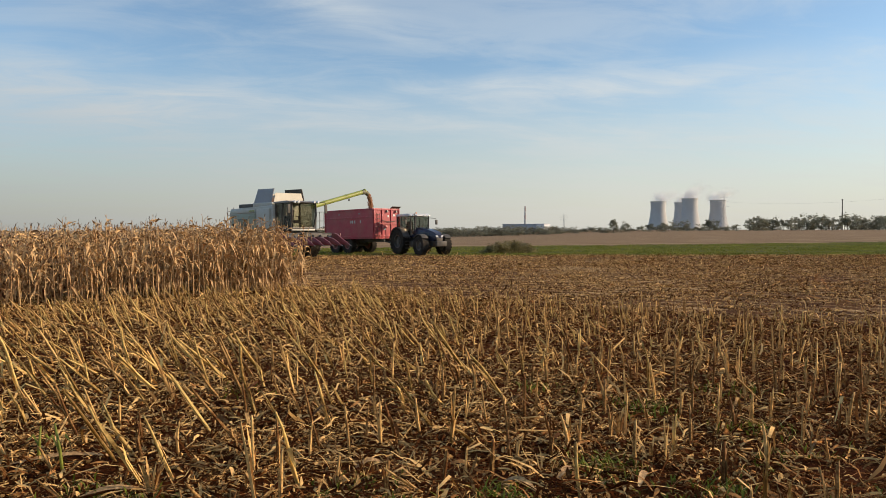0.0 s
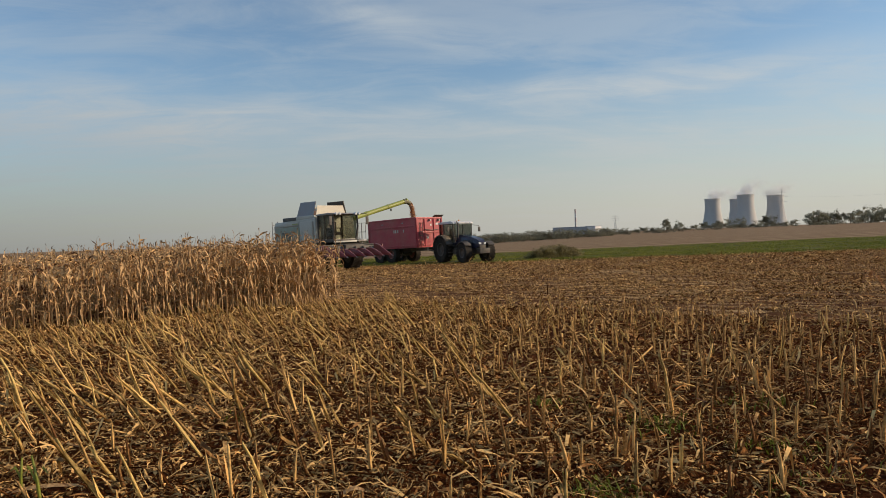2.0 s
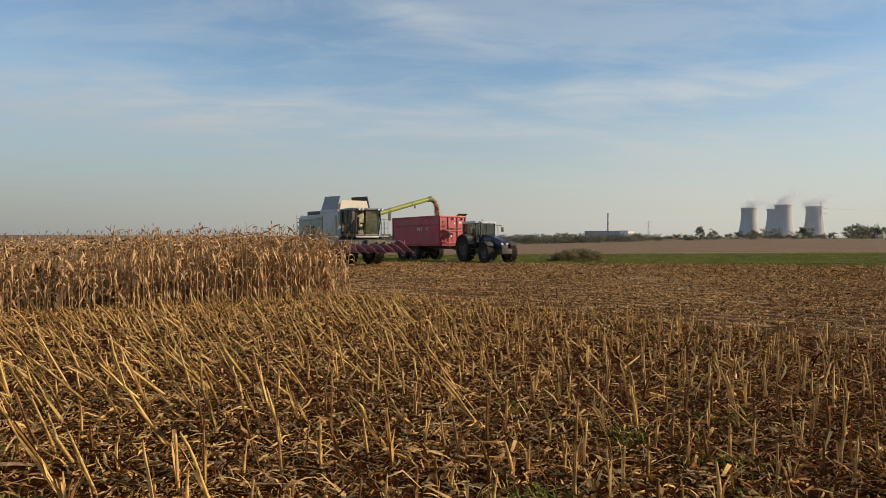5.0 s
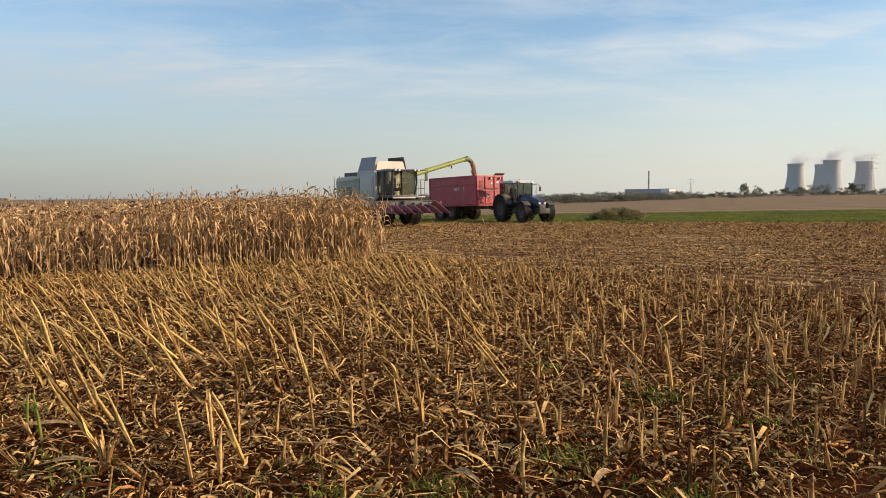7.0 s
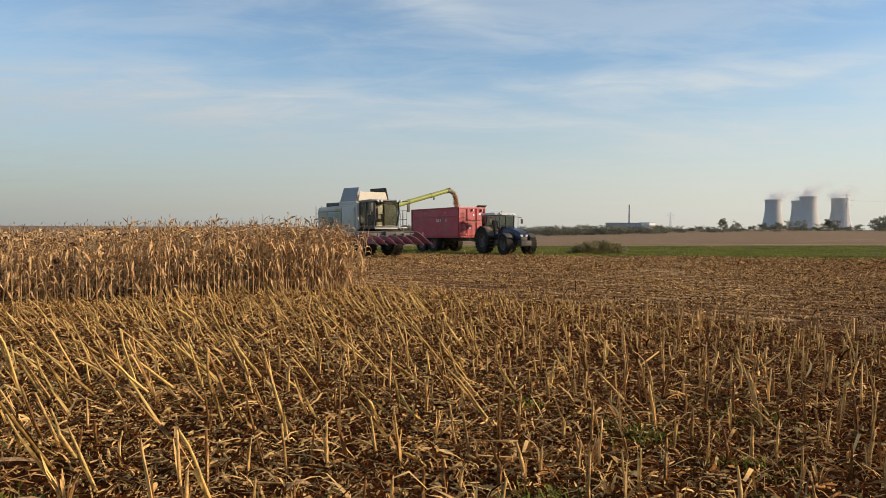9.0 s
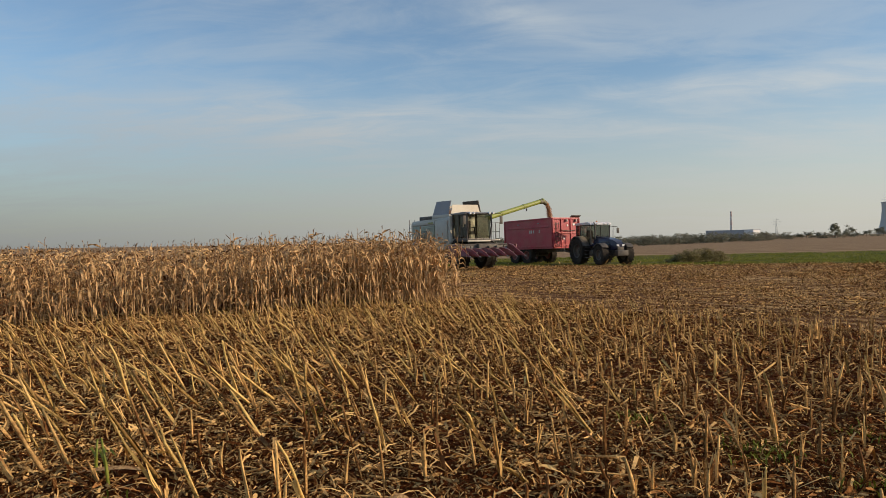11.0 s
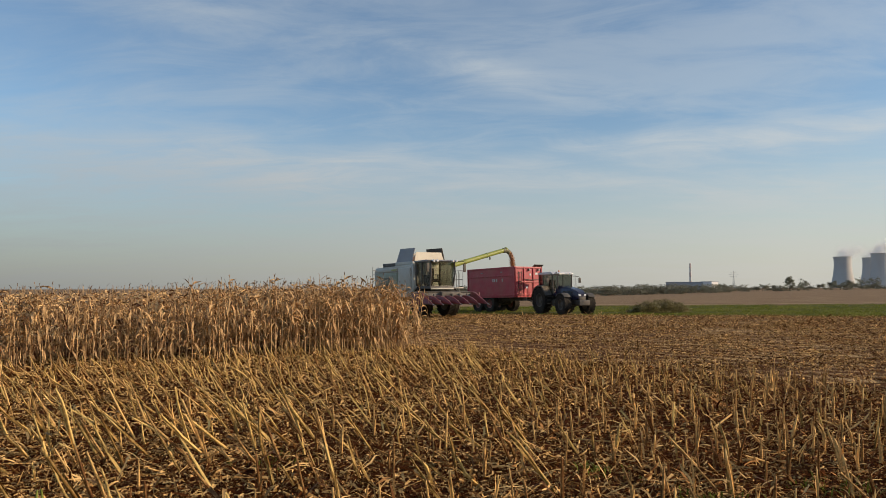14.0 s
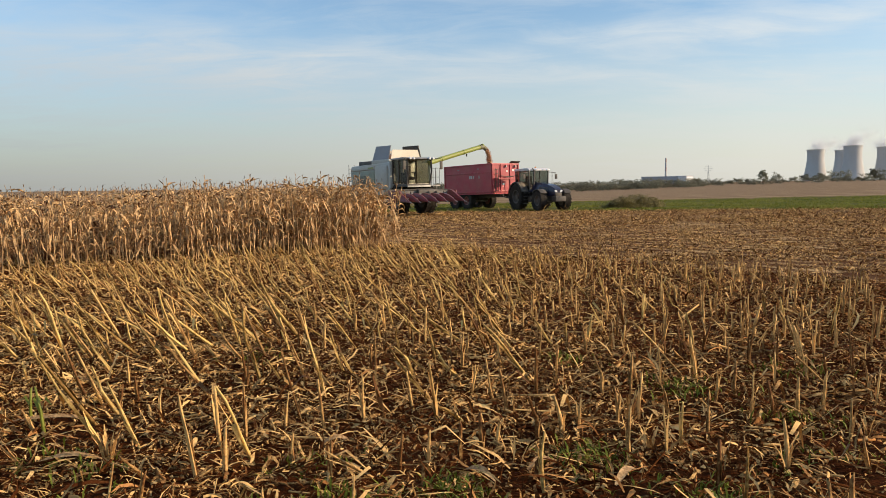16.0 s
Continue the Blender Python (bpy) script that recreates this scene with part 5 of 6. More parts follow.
def tipper_trailer(m):
    ob = thing("tipper_trailer", "red high-sided tipping trailer being filled with maize", "trailer", m=m)
    W, F, B, LO, HI = 1.30, 2.9, -2.65, 1.05, 3.22
    bm = bmesh.new()
    box(bm, -W, W, B, F, LO, LO + 0.10)
    part("floor_pan", bm, paint_red, ob)
    for s in (-1, 1):
        bm = bmesh.new()
        box(bm, min(s * W, s * (W - 0.05)), max(s * W, s * (W - 0.05)), B, F, LO + 0.1, HI, 0.008)
        side = part("side_wall", bm, paint_red, ob, "red pressed-steel side wall")
        for z in (LO + 0.12, 2.58, HI - 0.06):
            bm = bmesh.new()
            box(bm, min(s * W, s * (W + 0.05)), max(s * W, s * (W + 0.05)), B, F, z, z + 0.09, 0.012)
            part("side_rib", bm, paint_red, side)
        for y in (B + 0.05, F - 0.05):
            bm = bmesh.new()
            box(bm, min(s * W, s * (W + 0.045)), max(s * W, s * (W + 0.045)), y - 0.05, y + 0.05, LO + 0.2, HI - 0.06, 0.01)
            part("corner_post", bm, paint_red, side)
        for y, w in ((0.42, 0.10), (0.60, 0.16), (0.86, 0.12), (1.5, 0.10)):
            bm = bmesh.new()
            box(bm, min(s * (W + 0.006), s * (W + 0.012)), max(s * (W + 0.006), s * (W + 0.012)), y - w / 2, y + w / 2, 2.20, 2.42)
            part("mark", bm, rim_pale, side, "pale worn marking")
        for y in (-0.9, 1.4):
            bm = bmesh.new()
            box(bm, min(s * W, s * (W + 0.03)), max(s * W, s * (W + 0.03)), y - 0.1, y + 0.1, 2.86, 2.93)
            part("side_hook", bm, metal_grey, side)
    bm = bmesh.new()
    box(bm, -W, W, F - 0.05, F, LO + 0.1, HI + 0.03, 0.008)
    front = part("front_wall", bm, paint_red, ob, "bright red front wall in sun")
    for x in (-W + 0.06, -0.45, 0.45, W - 0.06):
        part("front_post", box(bmesh.new(), x - 0.05, x + 0.05, F, F + 0.07, LO + 0.1, HI, 0.012), paint_red, front)
    for z in (LO + 0.15, 2.1, HI - 0.1):
        part("front_rib", box(bmesh.new(), -W, W, F, F + 0.055, z, z + 0.09, 0.012), paint_red, front)
    rods("front_ladder", front, metal_dark, [[(0.75, F + 0.1, 1.2), (0.75, F + 0.1, 2.9)], [(1.05, F + 0.1, 1.2), (1.05, F + 0.1, 2.9)]] + [[(0.75, F + 0.1, 1.3 + i * 0.3), (1.05, F + 0.1, 1.3 + i * 0.3)] for i in range(6)], 0.02)
    for x, z, w in ((-0.75, 2.75, 0.22), (-0.15, 2.68, 0.14), (0.2, 1.75, 0.18), (-0.9, 1.72, 0.12)):
        part("front_plate", box(bmesh.new(), x - w / 2, x + w / 2, F + 0.004, F + 0.02, z - 0.07, z + 0.07, 0.004), white_paint, front, "small pale plate")
    for x in (-0.9, 0.0):
        part("tarpaulin_bracket", box(bmesh.new(), x - 0.05, x + 0.05, F, F + 0.16, 2.95, 3.10, 0.012), metal_grey, front)
    rods("hydraulic_hose", front, metal_dark, [[(-0.9, F + 0.1, 2.35), (-0.2, F + 0.12, 2.28), (0.5, F + 0.1, 2.35)]], 0.03)
    slab("spill_board", front, metal_dark, [(-W, F - 0.05, HI), (-W + 0.9, F - 0.05, HI), (-W + 0.9, F + 0.22, HI + 0.16), (-W, F + 0.22, HI + 0.16)], 0.03, "dark rolled-back tarpaulin rest")
    bm = bmesh.new()
    box(bm, -W, W, B, B + 0.05, LO + 0.1, HI, 0.008)
    part("tailgate", bm, paint_red, ob)
    bm = bmesh.new()
    n = 12
    grid = [[bm.verts.new((-W + 0.06 + (2 * W - 0.12) * i / n, B + 0.06 + (F - B - 0.12) * j / (2 * n), 2.25 + 0.75 * math.exp(-(((i / n - 0.5) * 2.2) ** 2 + ((j / (2 * n) - 0.72) * 3.4) ** 2)) + 0.03 * noise.noise((i, j, 0)))) for j in range(2 * n + 1)] for i in range(n + 1)]
    for i in range(n):
        for j in range(2 * n):
            bm.faces.new((grid[i][j], grid[i + 1][j], grid[i + 1][j + 1], grid[i][j + 1]))
    part("grain_load", bm, grain_mat, ob, "heaped maize grain", smooth=True)
    # chassis
    for s in (-1, 1):
        block("chassis_rail", ob, metal_dark, s * 0.5 - 0.06, s * 0.5 + 0.06, B + 0.2, F + 0.3, 0.80, 1.04, bevel=0.015)
    for y in (-0.15, -1.55):
        rods("axle", ob, metal_dark, [[(-1.0, y, 0.58), (1.0, y, 0.58)]], 0.07)
        for s in (-1, 1):
            wheel(ob, s * 1.02, y, 0.62, 0.46, rim_red, 20, 0.52, side=s)
            block("spring", ob, metal_dark, s * 0.5 - 0.05, s * 0.5 + 0.05, y - 0.5, y + 0.5, 0.64, 0.80, bevel=0.02)
    rods("tipping_ram", ob, metal_grey, [[(0, 0.9, 0.8), (0, 1.7, 1.05)]], 0.09)
    rods("drawbar", ob, metal_dark, [[(0.45, F + 0.2, 0.88), (0.0, F + 1.05, 0.62)], [(-0.45, F + 0.2, 0.88), (0.0, F + 1.05, 0.62)], [(0, F + 0.95, 0.62), (0, F + 1.25, 0.60)]], 0.06)
    rods("jack", ob, metal_grey, [[(0.25, F + 0.7, 0.35), (0.25, F + 0.7, 1.1)]], 0.05)
    for s in (-1, 1):
        block("rear_lamp", ob, paint_maroon, s * 1.05 - 0.12, s * 1.05 + 0.12, B - 0.05, B, 0.92, 1.04, bevel=0.01)
    return ob


def tractor(m):
    """Origin under the rear axle."""
    ob = thing("tractor", "dark blue tractor with white cab roof pulling a trailer", "tractor", m=m)
    for s in (-1, 1):
        wheel(ob, s * 0.95, 0, 0.92, 0.62, rim_dark, 20, 0.52, side=s)
        wheel(ob, s * 0.93, 2.75, 0.68, 0.50, rim_dark, 18, 0.52, side=s)
        bm = bmesh.new()
        arc = [(1.04 * math.cos(a), 0.92 + 1.04 * math.sin(a)) for a in (radians(t) for t in range(20, 171, 15))]
        extrude(bm, arc + [(0.97 * (y / 1.04), 0.92 + 0.97 * ((z - 0.92) / 1.04)) for y, z in arc[::-1]], "x", min(s * 0.60, s * 1.26), max(s * 0.60, s * 1.26), 0.01)
        part("rear_fender", bm, metal_dark if s > 0 else paint_blue, ob, smooth=True)
        bm = bmesh.new()
        arc = [(2.75 + 0.78 * math.cos(a), 0.68 + 0.78 * math.sin(a)) for a in (radians(t) for t in range(40, 141, 20))]
        extrude(bm, arc + [(2.75 + 0.73 * ((y - 2.75) / 0.78), 0.68 + 0.73 * ((z - 0.68) / 0.78)) for y, z in arc[::-1]], "x", min(s * 0.70, s * 1.18), max(s * 0.70, s * 1.18), 0.005)
        part("front_fender", bm, metal_dark, ob, smooth=True)
    # bonnet
    bm = bmesh.new()
    rows = [(1.0, 0.44, 1.0, 1.92), (1.8, 0.43, 0.98, 1.86), (2.7, 0.41, 0.98, 1.74), (3.35, 0.37, 1.0, 1.58), (3.62, 0.28, 1.05, 1.40)]
    rings = [[bm.verts.new(p) for p in ((-w, y, lo), (-w, y, hi - 0.16), (-w * 0.72, y, hi), (w * 0.72, y, hi), (w, y, hi - 0.16), (w, y, lo))] for y, w, lo, hi in rows]
    for a, b in zip(rings, rings[1:]):
        for k in range(6):
            bm.faces.new((a[k], a[(k + 1) % 6], b[(k + 1) % 6], b[k]))
    bm.faces.new(rings[0])
    bm.faces.new(rings[-1])
    bonnet = part("bonnet", bm, paint_blue, ob, "glossy dark blue bonnet", smooth=True)
    for s in (-1, 1):
        bm = bmesh.new()
        for i in range(7):
            box(bm, min(s * 0.425, s * 0.445), max(s * 0.425, s * 0.445), 1.9, 3.0, 1.10 + i * 0.07, 1.135 + i * 0.07)
        tagged(part("bonnet_grille", bm, metal_dark, bonnet), kind="stuff")
        bm = bmesh.new()
        extrude(bm, [(s * 0.10, 1.22), (s * 0.27, 1.25), (s * 0.31, 1.38), (s * 0.12, 1.36)], "y", 3.58, 3.65, 0.01)
        part("headlight", bm, lens_clear, bonnet, "clear headlight")
    block("nose_grille", bonnet, metal_dark, -0.24, 0.24, 3.6, 3.66, 0.98, 1.20, bevel=0.02)
    block("engine_block", ob, metal_dark, -0.33, 0.33, 0.3, 3.3, 0.62, 1.02, bevel=0.05)
    block("front_weight", ob, metal_dark, -0.40, 0.40, 3.5, 3.95, 0.62, 0.98, bevel=0.06)
    rods("front_axle", ob, metal_dark, [[(-0.8, 2.75, 0.66), (0.8, 2.75, 0.66)]], 0.12)
    block("rear_housing", ob, metal_dark, -0.45, 0.45, -0.6, 0.7, 0.6, 1.25, bevel=0.06)
    block("fuel_tank", ob, metal_dark, 0.45, 0.85, 1.05, 1.95, 0.55, 0.98, bevel=0.08)
    rods("exhaust", ob, metal_dark, [[(0.52, 1.35, 1.7), (0.52, 1.35, 2.75), (0.56, 1.25, 2.86)]], 0.05)
    # cab
    bm = bmesh.new()
    extrude(bm, [(-0.85, 2.68), (-0.82, 2.84), (0.9, 2.90), (1.22, 2.80), (1.25, 2.70)], "x", -0.84, 0.84, 0.05)
    roof = part("cab_roof", bm, white_paint, ob, "white cab roof", smooth=True)
    for x in (-0.6, -0.3, 0.3, 0.6):
        bm = bmesh.new()
        rod(bm, [(x, 1.2, 2.76), (x, 1.27, 2.76)], 0.06, 10)
        part("work_light", bm, lens_clear, roof, smooth=True)
    bm = bmesh.new()
    turned(bm, [(0.06, 2.86), (0.06, 2.98), (0.03, 3.03)], 12, at=(-0.7, -0.5, 0))
    part("beacon", bm, lens_orange, roof, smooth=True)
    for s in (-1, 1):
        rods("cab_pillar", ob, metal_dark, [[(s * 0.72, 1.12, 1.35), (s * 0.76, 1.10, 2.7)]], 0.045)
        rods("cab_pillar", ob, metal_dark, [[(s * 0.78, -0.15, 1.45), (s * 0.80, -0.1, 2.7)]], 0.04)
        rods("cab_pillar", ob, metal_dark, [[(s * 0.74, -0.75, 1.6), (s * 0.76, -0.75, 2.7)]], 0.045)
        pane("side_window", ob, [(s * 0.76, -0.12, 1.40), (s * 0.73, 1.08, 1.35), (s * 0.76, 1.06, 2.68), (s * 0.79, -0.08, 2.68)])
        pane("side_window", ob, [(s * 0.74, -0.72, 1.65), (s * 0.77, -0.18, 1.5), (s * 0.79, -0.14, 2.68), (s * 0.75, -0.72, 2.68)])
        rods("mirror_arm", ob, metal_dark, [[(s * 0.8, 1.15, 2.6), (s * 1.25, 1.3, 2.55), (s * 1.28, 1.3, 2.4)]], 0.02)
        block("mirror", ob, metal_dark, s * 1.28 - 0.09, s * 1.28 + 0.09, 1.28, 1.34, 2.12, 2.46, bevel=0.02)
    pane("windscreen", ob, [(-0.68, 1.13, 1.75), (0.68, 1.13, 1.75), (0.72, 1.11, 2.68), (-0.72, 1.11, 2.68)])
    pane("rear_window", ob, [(0.70, -0.77, 1.65), (-0.70, -0.77, 1.65), (-0.72, -0.77, 2.68), (0.72, -0.77, 2.68)])
    block("cab_floor", ob, paint_blue, -0.74, 0.74, -0.75, 1.12, 1.25, 1.42, bevel=0.04)
    block("driver_seat", ob, seat_cloth, -0.26, 0.26, -0.2, 0.3, 1.55, 1.75, bevel=0.06)
    block("seat_back", ob, seat_cloth, -0.25, 0.25, -0.3, -0.15, 1.7, 2.35, bevel=0.06)
    bm = bmesh.new()
    turned(bm, [(0.17, -0.015), (0.20, -0.015), (0.20, 0.015), (0.17, 0.015)], 20, at=(0, 0.72, 1.98), close=True)
    part("steering_wheel", bm, metal_dark, ob)
    rods("steering_column", ob, metal_dark, [[(0, 0.95, 1.45), (0, 0.72, 1.98)]], 0.03)
    bm = bmesh.new()
    for i in range(4):
        box(bm, 0.78, 1.12, 0.95, 1.25, 0.45 + i * 0.24, 0.49 + i * 0.24)
    part("steps", bm, metal_dark, ob)
    rods("hitch", ob, metal_dark, [[(0, -0.5, 0.62), (0, -0.85, 0.60)]], 0.07)
    return ob


def at_heading(x, y, degrees):
    return pose(x, y, 0, 0, 0, 180 + degrees)


COMBINE = at_heading(-1.92, 45.8, 32)
combine_harvester(COMBINE)
maize_header(COMBINE @ Matrix.Translation((0.50, -0.5, 0.14)) @ pose(0, 0, 0, 5) @ Matrix.Diagonal((0.82, 1, 1, 1)))
TRAILER = at_heading(2.85, 55.4, 37) @ pose(0, 0, 0, 1.3)
tipper_trailer(TRAILER)
tractor(at_heading(6.22, 51.8, 23.5))

# ---- grain falling from the spout ----
stream = Heap()
mouth = COMBINE @ Vector((-7.32, -2.25, 4.26))
land = TRAILER @ Vector((-0.05, 1.2, 2.95))
g_rng = random.Random(3)
for i in range(4500):
    t = g_rng.random()
    p = mouth.lerp(Vector((land.x, land.y, mouth.z)), t ** 0.75)
    p.z = mouth.z + (land.z - mouth.z) * t ** 1.6
    w = 0.05 + 0.05 * t
    q = p + Vector((g_rng.gauss(0, w), g_rng.gauss(0, w), g_rng.gauss(0, w)))
    v, f = tube4([(0, 0, 0), (0, 0, 0.024)], [0.014, 0.011])
    stream.add(spin(v, g_rng.uniform(0, 6), g_rng.uniform(0, 3), g_rng.uniform(0, 6), q), f)
me = stream.mesh("falling_grain")
me.materials.append(grain_mat)
tagged(new("falling_grain", me), "orange-brown stream of maize grain falling into trailer", "grain", kind="stuff")

# ---- power station on the horizon ----
def cooling_tower(name, x, y, base, high, wide, label):
    ob = thing(name, label, "cooling tower", "cooling towers", m=pose(x, y, base))
    bm = bmesh.new()
    prof = []
    for i in range(25):
        t = i / 24
        z = high * (0.07 + 0.93 * t)
        k = (t - 0.78) / 0.78
        prof.append((wide * (0.5 + 0.24 * abs(k) ** 1.75 * (1 if k < 0 else 0.6)) , z))
    outer, inner = prof, [(r - 1.2, z) for r, z in prof[::-1]]
    turned(bm, outer + inner, 64, close=True)
    part("shell", bm, concrete, ob, "pale concrete shell", smooth=True)
    bm = bmesh.new()
    r0 = prof[0][0]
    for k in range(36):
        a, b = 2 * math.pi * k / 36, 2 * math.pi * (k + 0.5) / 36
        for c in (b, b - 2 * math.pi / 36):
            rod(bm, [(r0 * 1.05 * math.cos(a), r0 * 1.05 * math.sin(a), 0), (r0 * math.cos(c), r0 * math.sin(c), high * 0.075)], 0.9, 5)
    tagged(part("strut_ring", bm, concrete, ob), kind="stuff")
    bm = bmesh.new()
    r1 = prof[-1][0]
    turned(bm, [(r1 - 1.3, high - 1), (r1 + 1.1, high - 1), (r1 + 1.1, high + 1.2), (r1 - 1.3, high + 1.2)], 64, close=True)
    part("rim_walkway", bm, concrete, ob, smooth=True)
    return ob


def plume(x, y, z, wide, drift, high, seed):
    """Steam leaving a tower: many thin overlapping puffs."""
    r = random.Random(seed)
    ob = thing("steam_plume", "thin white steam drifting off a cooling tower", "steam", "steam plumes", m=pose(x, y, z))
    heap = Heap()
    lumps = []
    for i in range(9):
        t = (i + r.random()) / 9
        size = wide * (0.40 + 0.10 * t) * r.uniform(0.7, 1.2)
        lumps.append((Vector((drift * t * t + r.gauss(0, wide * 0.20), r.gauss(0, wide * 0.15), high * t ** 0.7 + 9)), size, 1 - 0.75 * t))
    for c, size, thick in lumps:
        for _ in range(int(3400 * thick)):
            d = Vector((r.gauss(0, 1), r.gauss(0, 1), r.gauss(0, 0.7)))
            d = d if d.length < 1.35 else d * (r.uniform(0.3, 1.3) / d.length)
            k = r.uniform(0.14, 0.34)
            v, f = flat_strip([(-k, 0, 0), (k, 0, 0)], [k, k], (0, 1, 0))
            heap.add(spin(v, r.uniform(0, 6.28), r.uniform(-1.5, 1.5), r.uniform(0, 6.28), c + d * size * 0.75), f)
    me = heap.mesh("vapour", smooth=False)
    me.materials.append(steam_mat)
    tagged(new("vapour", me), kind="stuff").parent = ob
    return ob


# far place from the view's bearing (degrees to the right of +y) and distance
def far(bearing, distance):
    return distance * math.sin(radians(bearing)), distance * math.cos(radians(bearing))


for n, (bearing, distance, high, wide) in enumerate(((26.9, 2450, 93, 46), (28.6, 2650, 96, 48), (29.15, 2400, 99, 47), (31.1, 2450, 95, 46))):
    x, y = far(bearing, distance)
    cooling_tower("cooling_tower", x, y, -2, high, wide, "pale hyperbolic concrete cooling tower giving off steam")
    plume(x, y, high - 12, wide * 1.2, (52, 30, 60, 46)[n], (26, 26, 38, 28)[n], 40 + n)

# chimney and halls in front of the station
x, y = far(16.92, 1500)
ob = thing("chimney", "slim tall banded industrial chimney", "chimney", m=pose(x, y, -3))
for i in range(6):
    bm = bmesh.new()
    turned(bm, [(2.3 - 0.12 * i, i * 8.7), (2.3 - 0.12 * (i + 1), (i + 1) * 8.7)], 20)
    part("chimney_section", bm, chimney_band if i % 2 else concrete, ob, smooth=True)
for bearing, distance, half, high, material, label in ((16.6, 1450, 36, 15, plant_grey, "long grey industrial hall behind trees"), (18.25, 1440, 9, 15.5, plant_white, "white industrial building end in sun")):
    x, y = far(bearing, distance)
    ob = thing("industrial_hall", label, "industrial building", m=pose(x, y, -3, 0, 0, -bearing if half > 20 else 32))
    bm = bmesh.new()
    box(bm, -half, half, -12, 12, 0, high, 0.2)
    wall = part("wall", bm, material, ob)
    bm = bmesh.new()
    box(bm, -half - 0.5, half + 0.5, -12.5, 12.5, high, high + 1.0, 0.1)
    part("roof", bm, plant_grey, ob)
    for k in range(int(half / 4)):
        bm = bmesh.new()
        cx = -half + 4 + k * 8
        box(bm, cx - 2.2, cx + 2.2, -12.15, -11.98, 5, 8)
        part("window", bm, metal_dark, wall)


# ---- power lines ----
def pylon(bearing, distance, high, turn):
    x, y = far(bearing, distance)
    ob = thing("pylon", "grey steel lattice power pylon", "pylon", "power pylons", m=pose(x, y, -3, 0, 0, turn))
    lines = []
    for s in (-1, 1):
        for t in (-1, 1):
            lines.append([(s * high * 0.08, t * high * 0.08, 0), (s * 0.7, t * 0.7, high * 0.75), (0, 0, high)])
    for i in range(8):
        z0, z1 = high * 0.75 * i / 8, high * 0.75 * (i + 1) / 8
        w0, w1 = high * 0.08 + (0.7 - high * 0.08) * i / 8, high * 0.08 + (0.7 - high * 0.08) * (i + 1) / 8
        for s in (-1, 1):
            lines += [[(-w0, s * w0, z0), (w1, s * w1, z1)], [(w0, s * w0, z0), (-w1, s * w1, z1)], [(s * w0, -w0, z0), (s * w1, w1, z1)]]
    rods("lattice", ob, lattice_mat, lines, 0.11)
    arms = []
    for z, w in ((0.68, 0.20), (0.80, 0.24), (0.91, 0.16)):
        arms += [[(-w * high, 0, z * high), (0, 0, z * high + 1.5), (w * high, 0, z * high)], [(-w * high, 0, z * high), (w * high, 0, z * high)]]
    rods("crossarm", ob, lattice_mat, arms, 0.11)
    return ob


for bearing, distance, high, turn in ((19.9, 1900, 46, -10), (31.5, 1000, 50, 20), (8.5, 2300, 46, 30)):
    pylon(bearing, distance, high, turn)
wires = thing("power_lines", "thin sagging overhead power cables", "power cable", "", "structure")
for dz in (40,):
    a = Vector((*far(31.5, 1000), -3 + dz))
    b = Vector((*far(44.0, 900), -3 + dz))
    rods("cable", wires, lattice_mat, [[a.lerp(b, t) + Vector((0, 0, -5 * 4 * t * (1 - t))) for t in (i / 10 for i in range(11))]], 0.035)
pylon(44.0, 900, 50, 20)

x, y = far(39.1, 640)
ob = thing("mast", "slim dark grey mast behind a row of trees", "mast", m=pose(x, y, 0))
bm = bmesh.new()
rod(bm, [(0, 0, -1), (0, 0, 12), (0, 0, 24)], 0.55, 10, 0.35)
part("pole", bm, rim_dark, ob, smooth=True)
bm = bmesh.new()
turned(bm, [(0.35, 24.0), (0.62, 24.1), (0.62, 24.7), (0.2, 25.0)], 12)
part("mast_head", bm, metal_dark, ob, smooth=True)


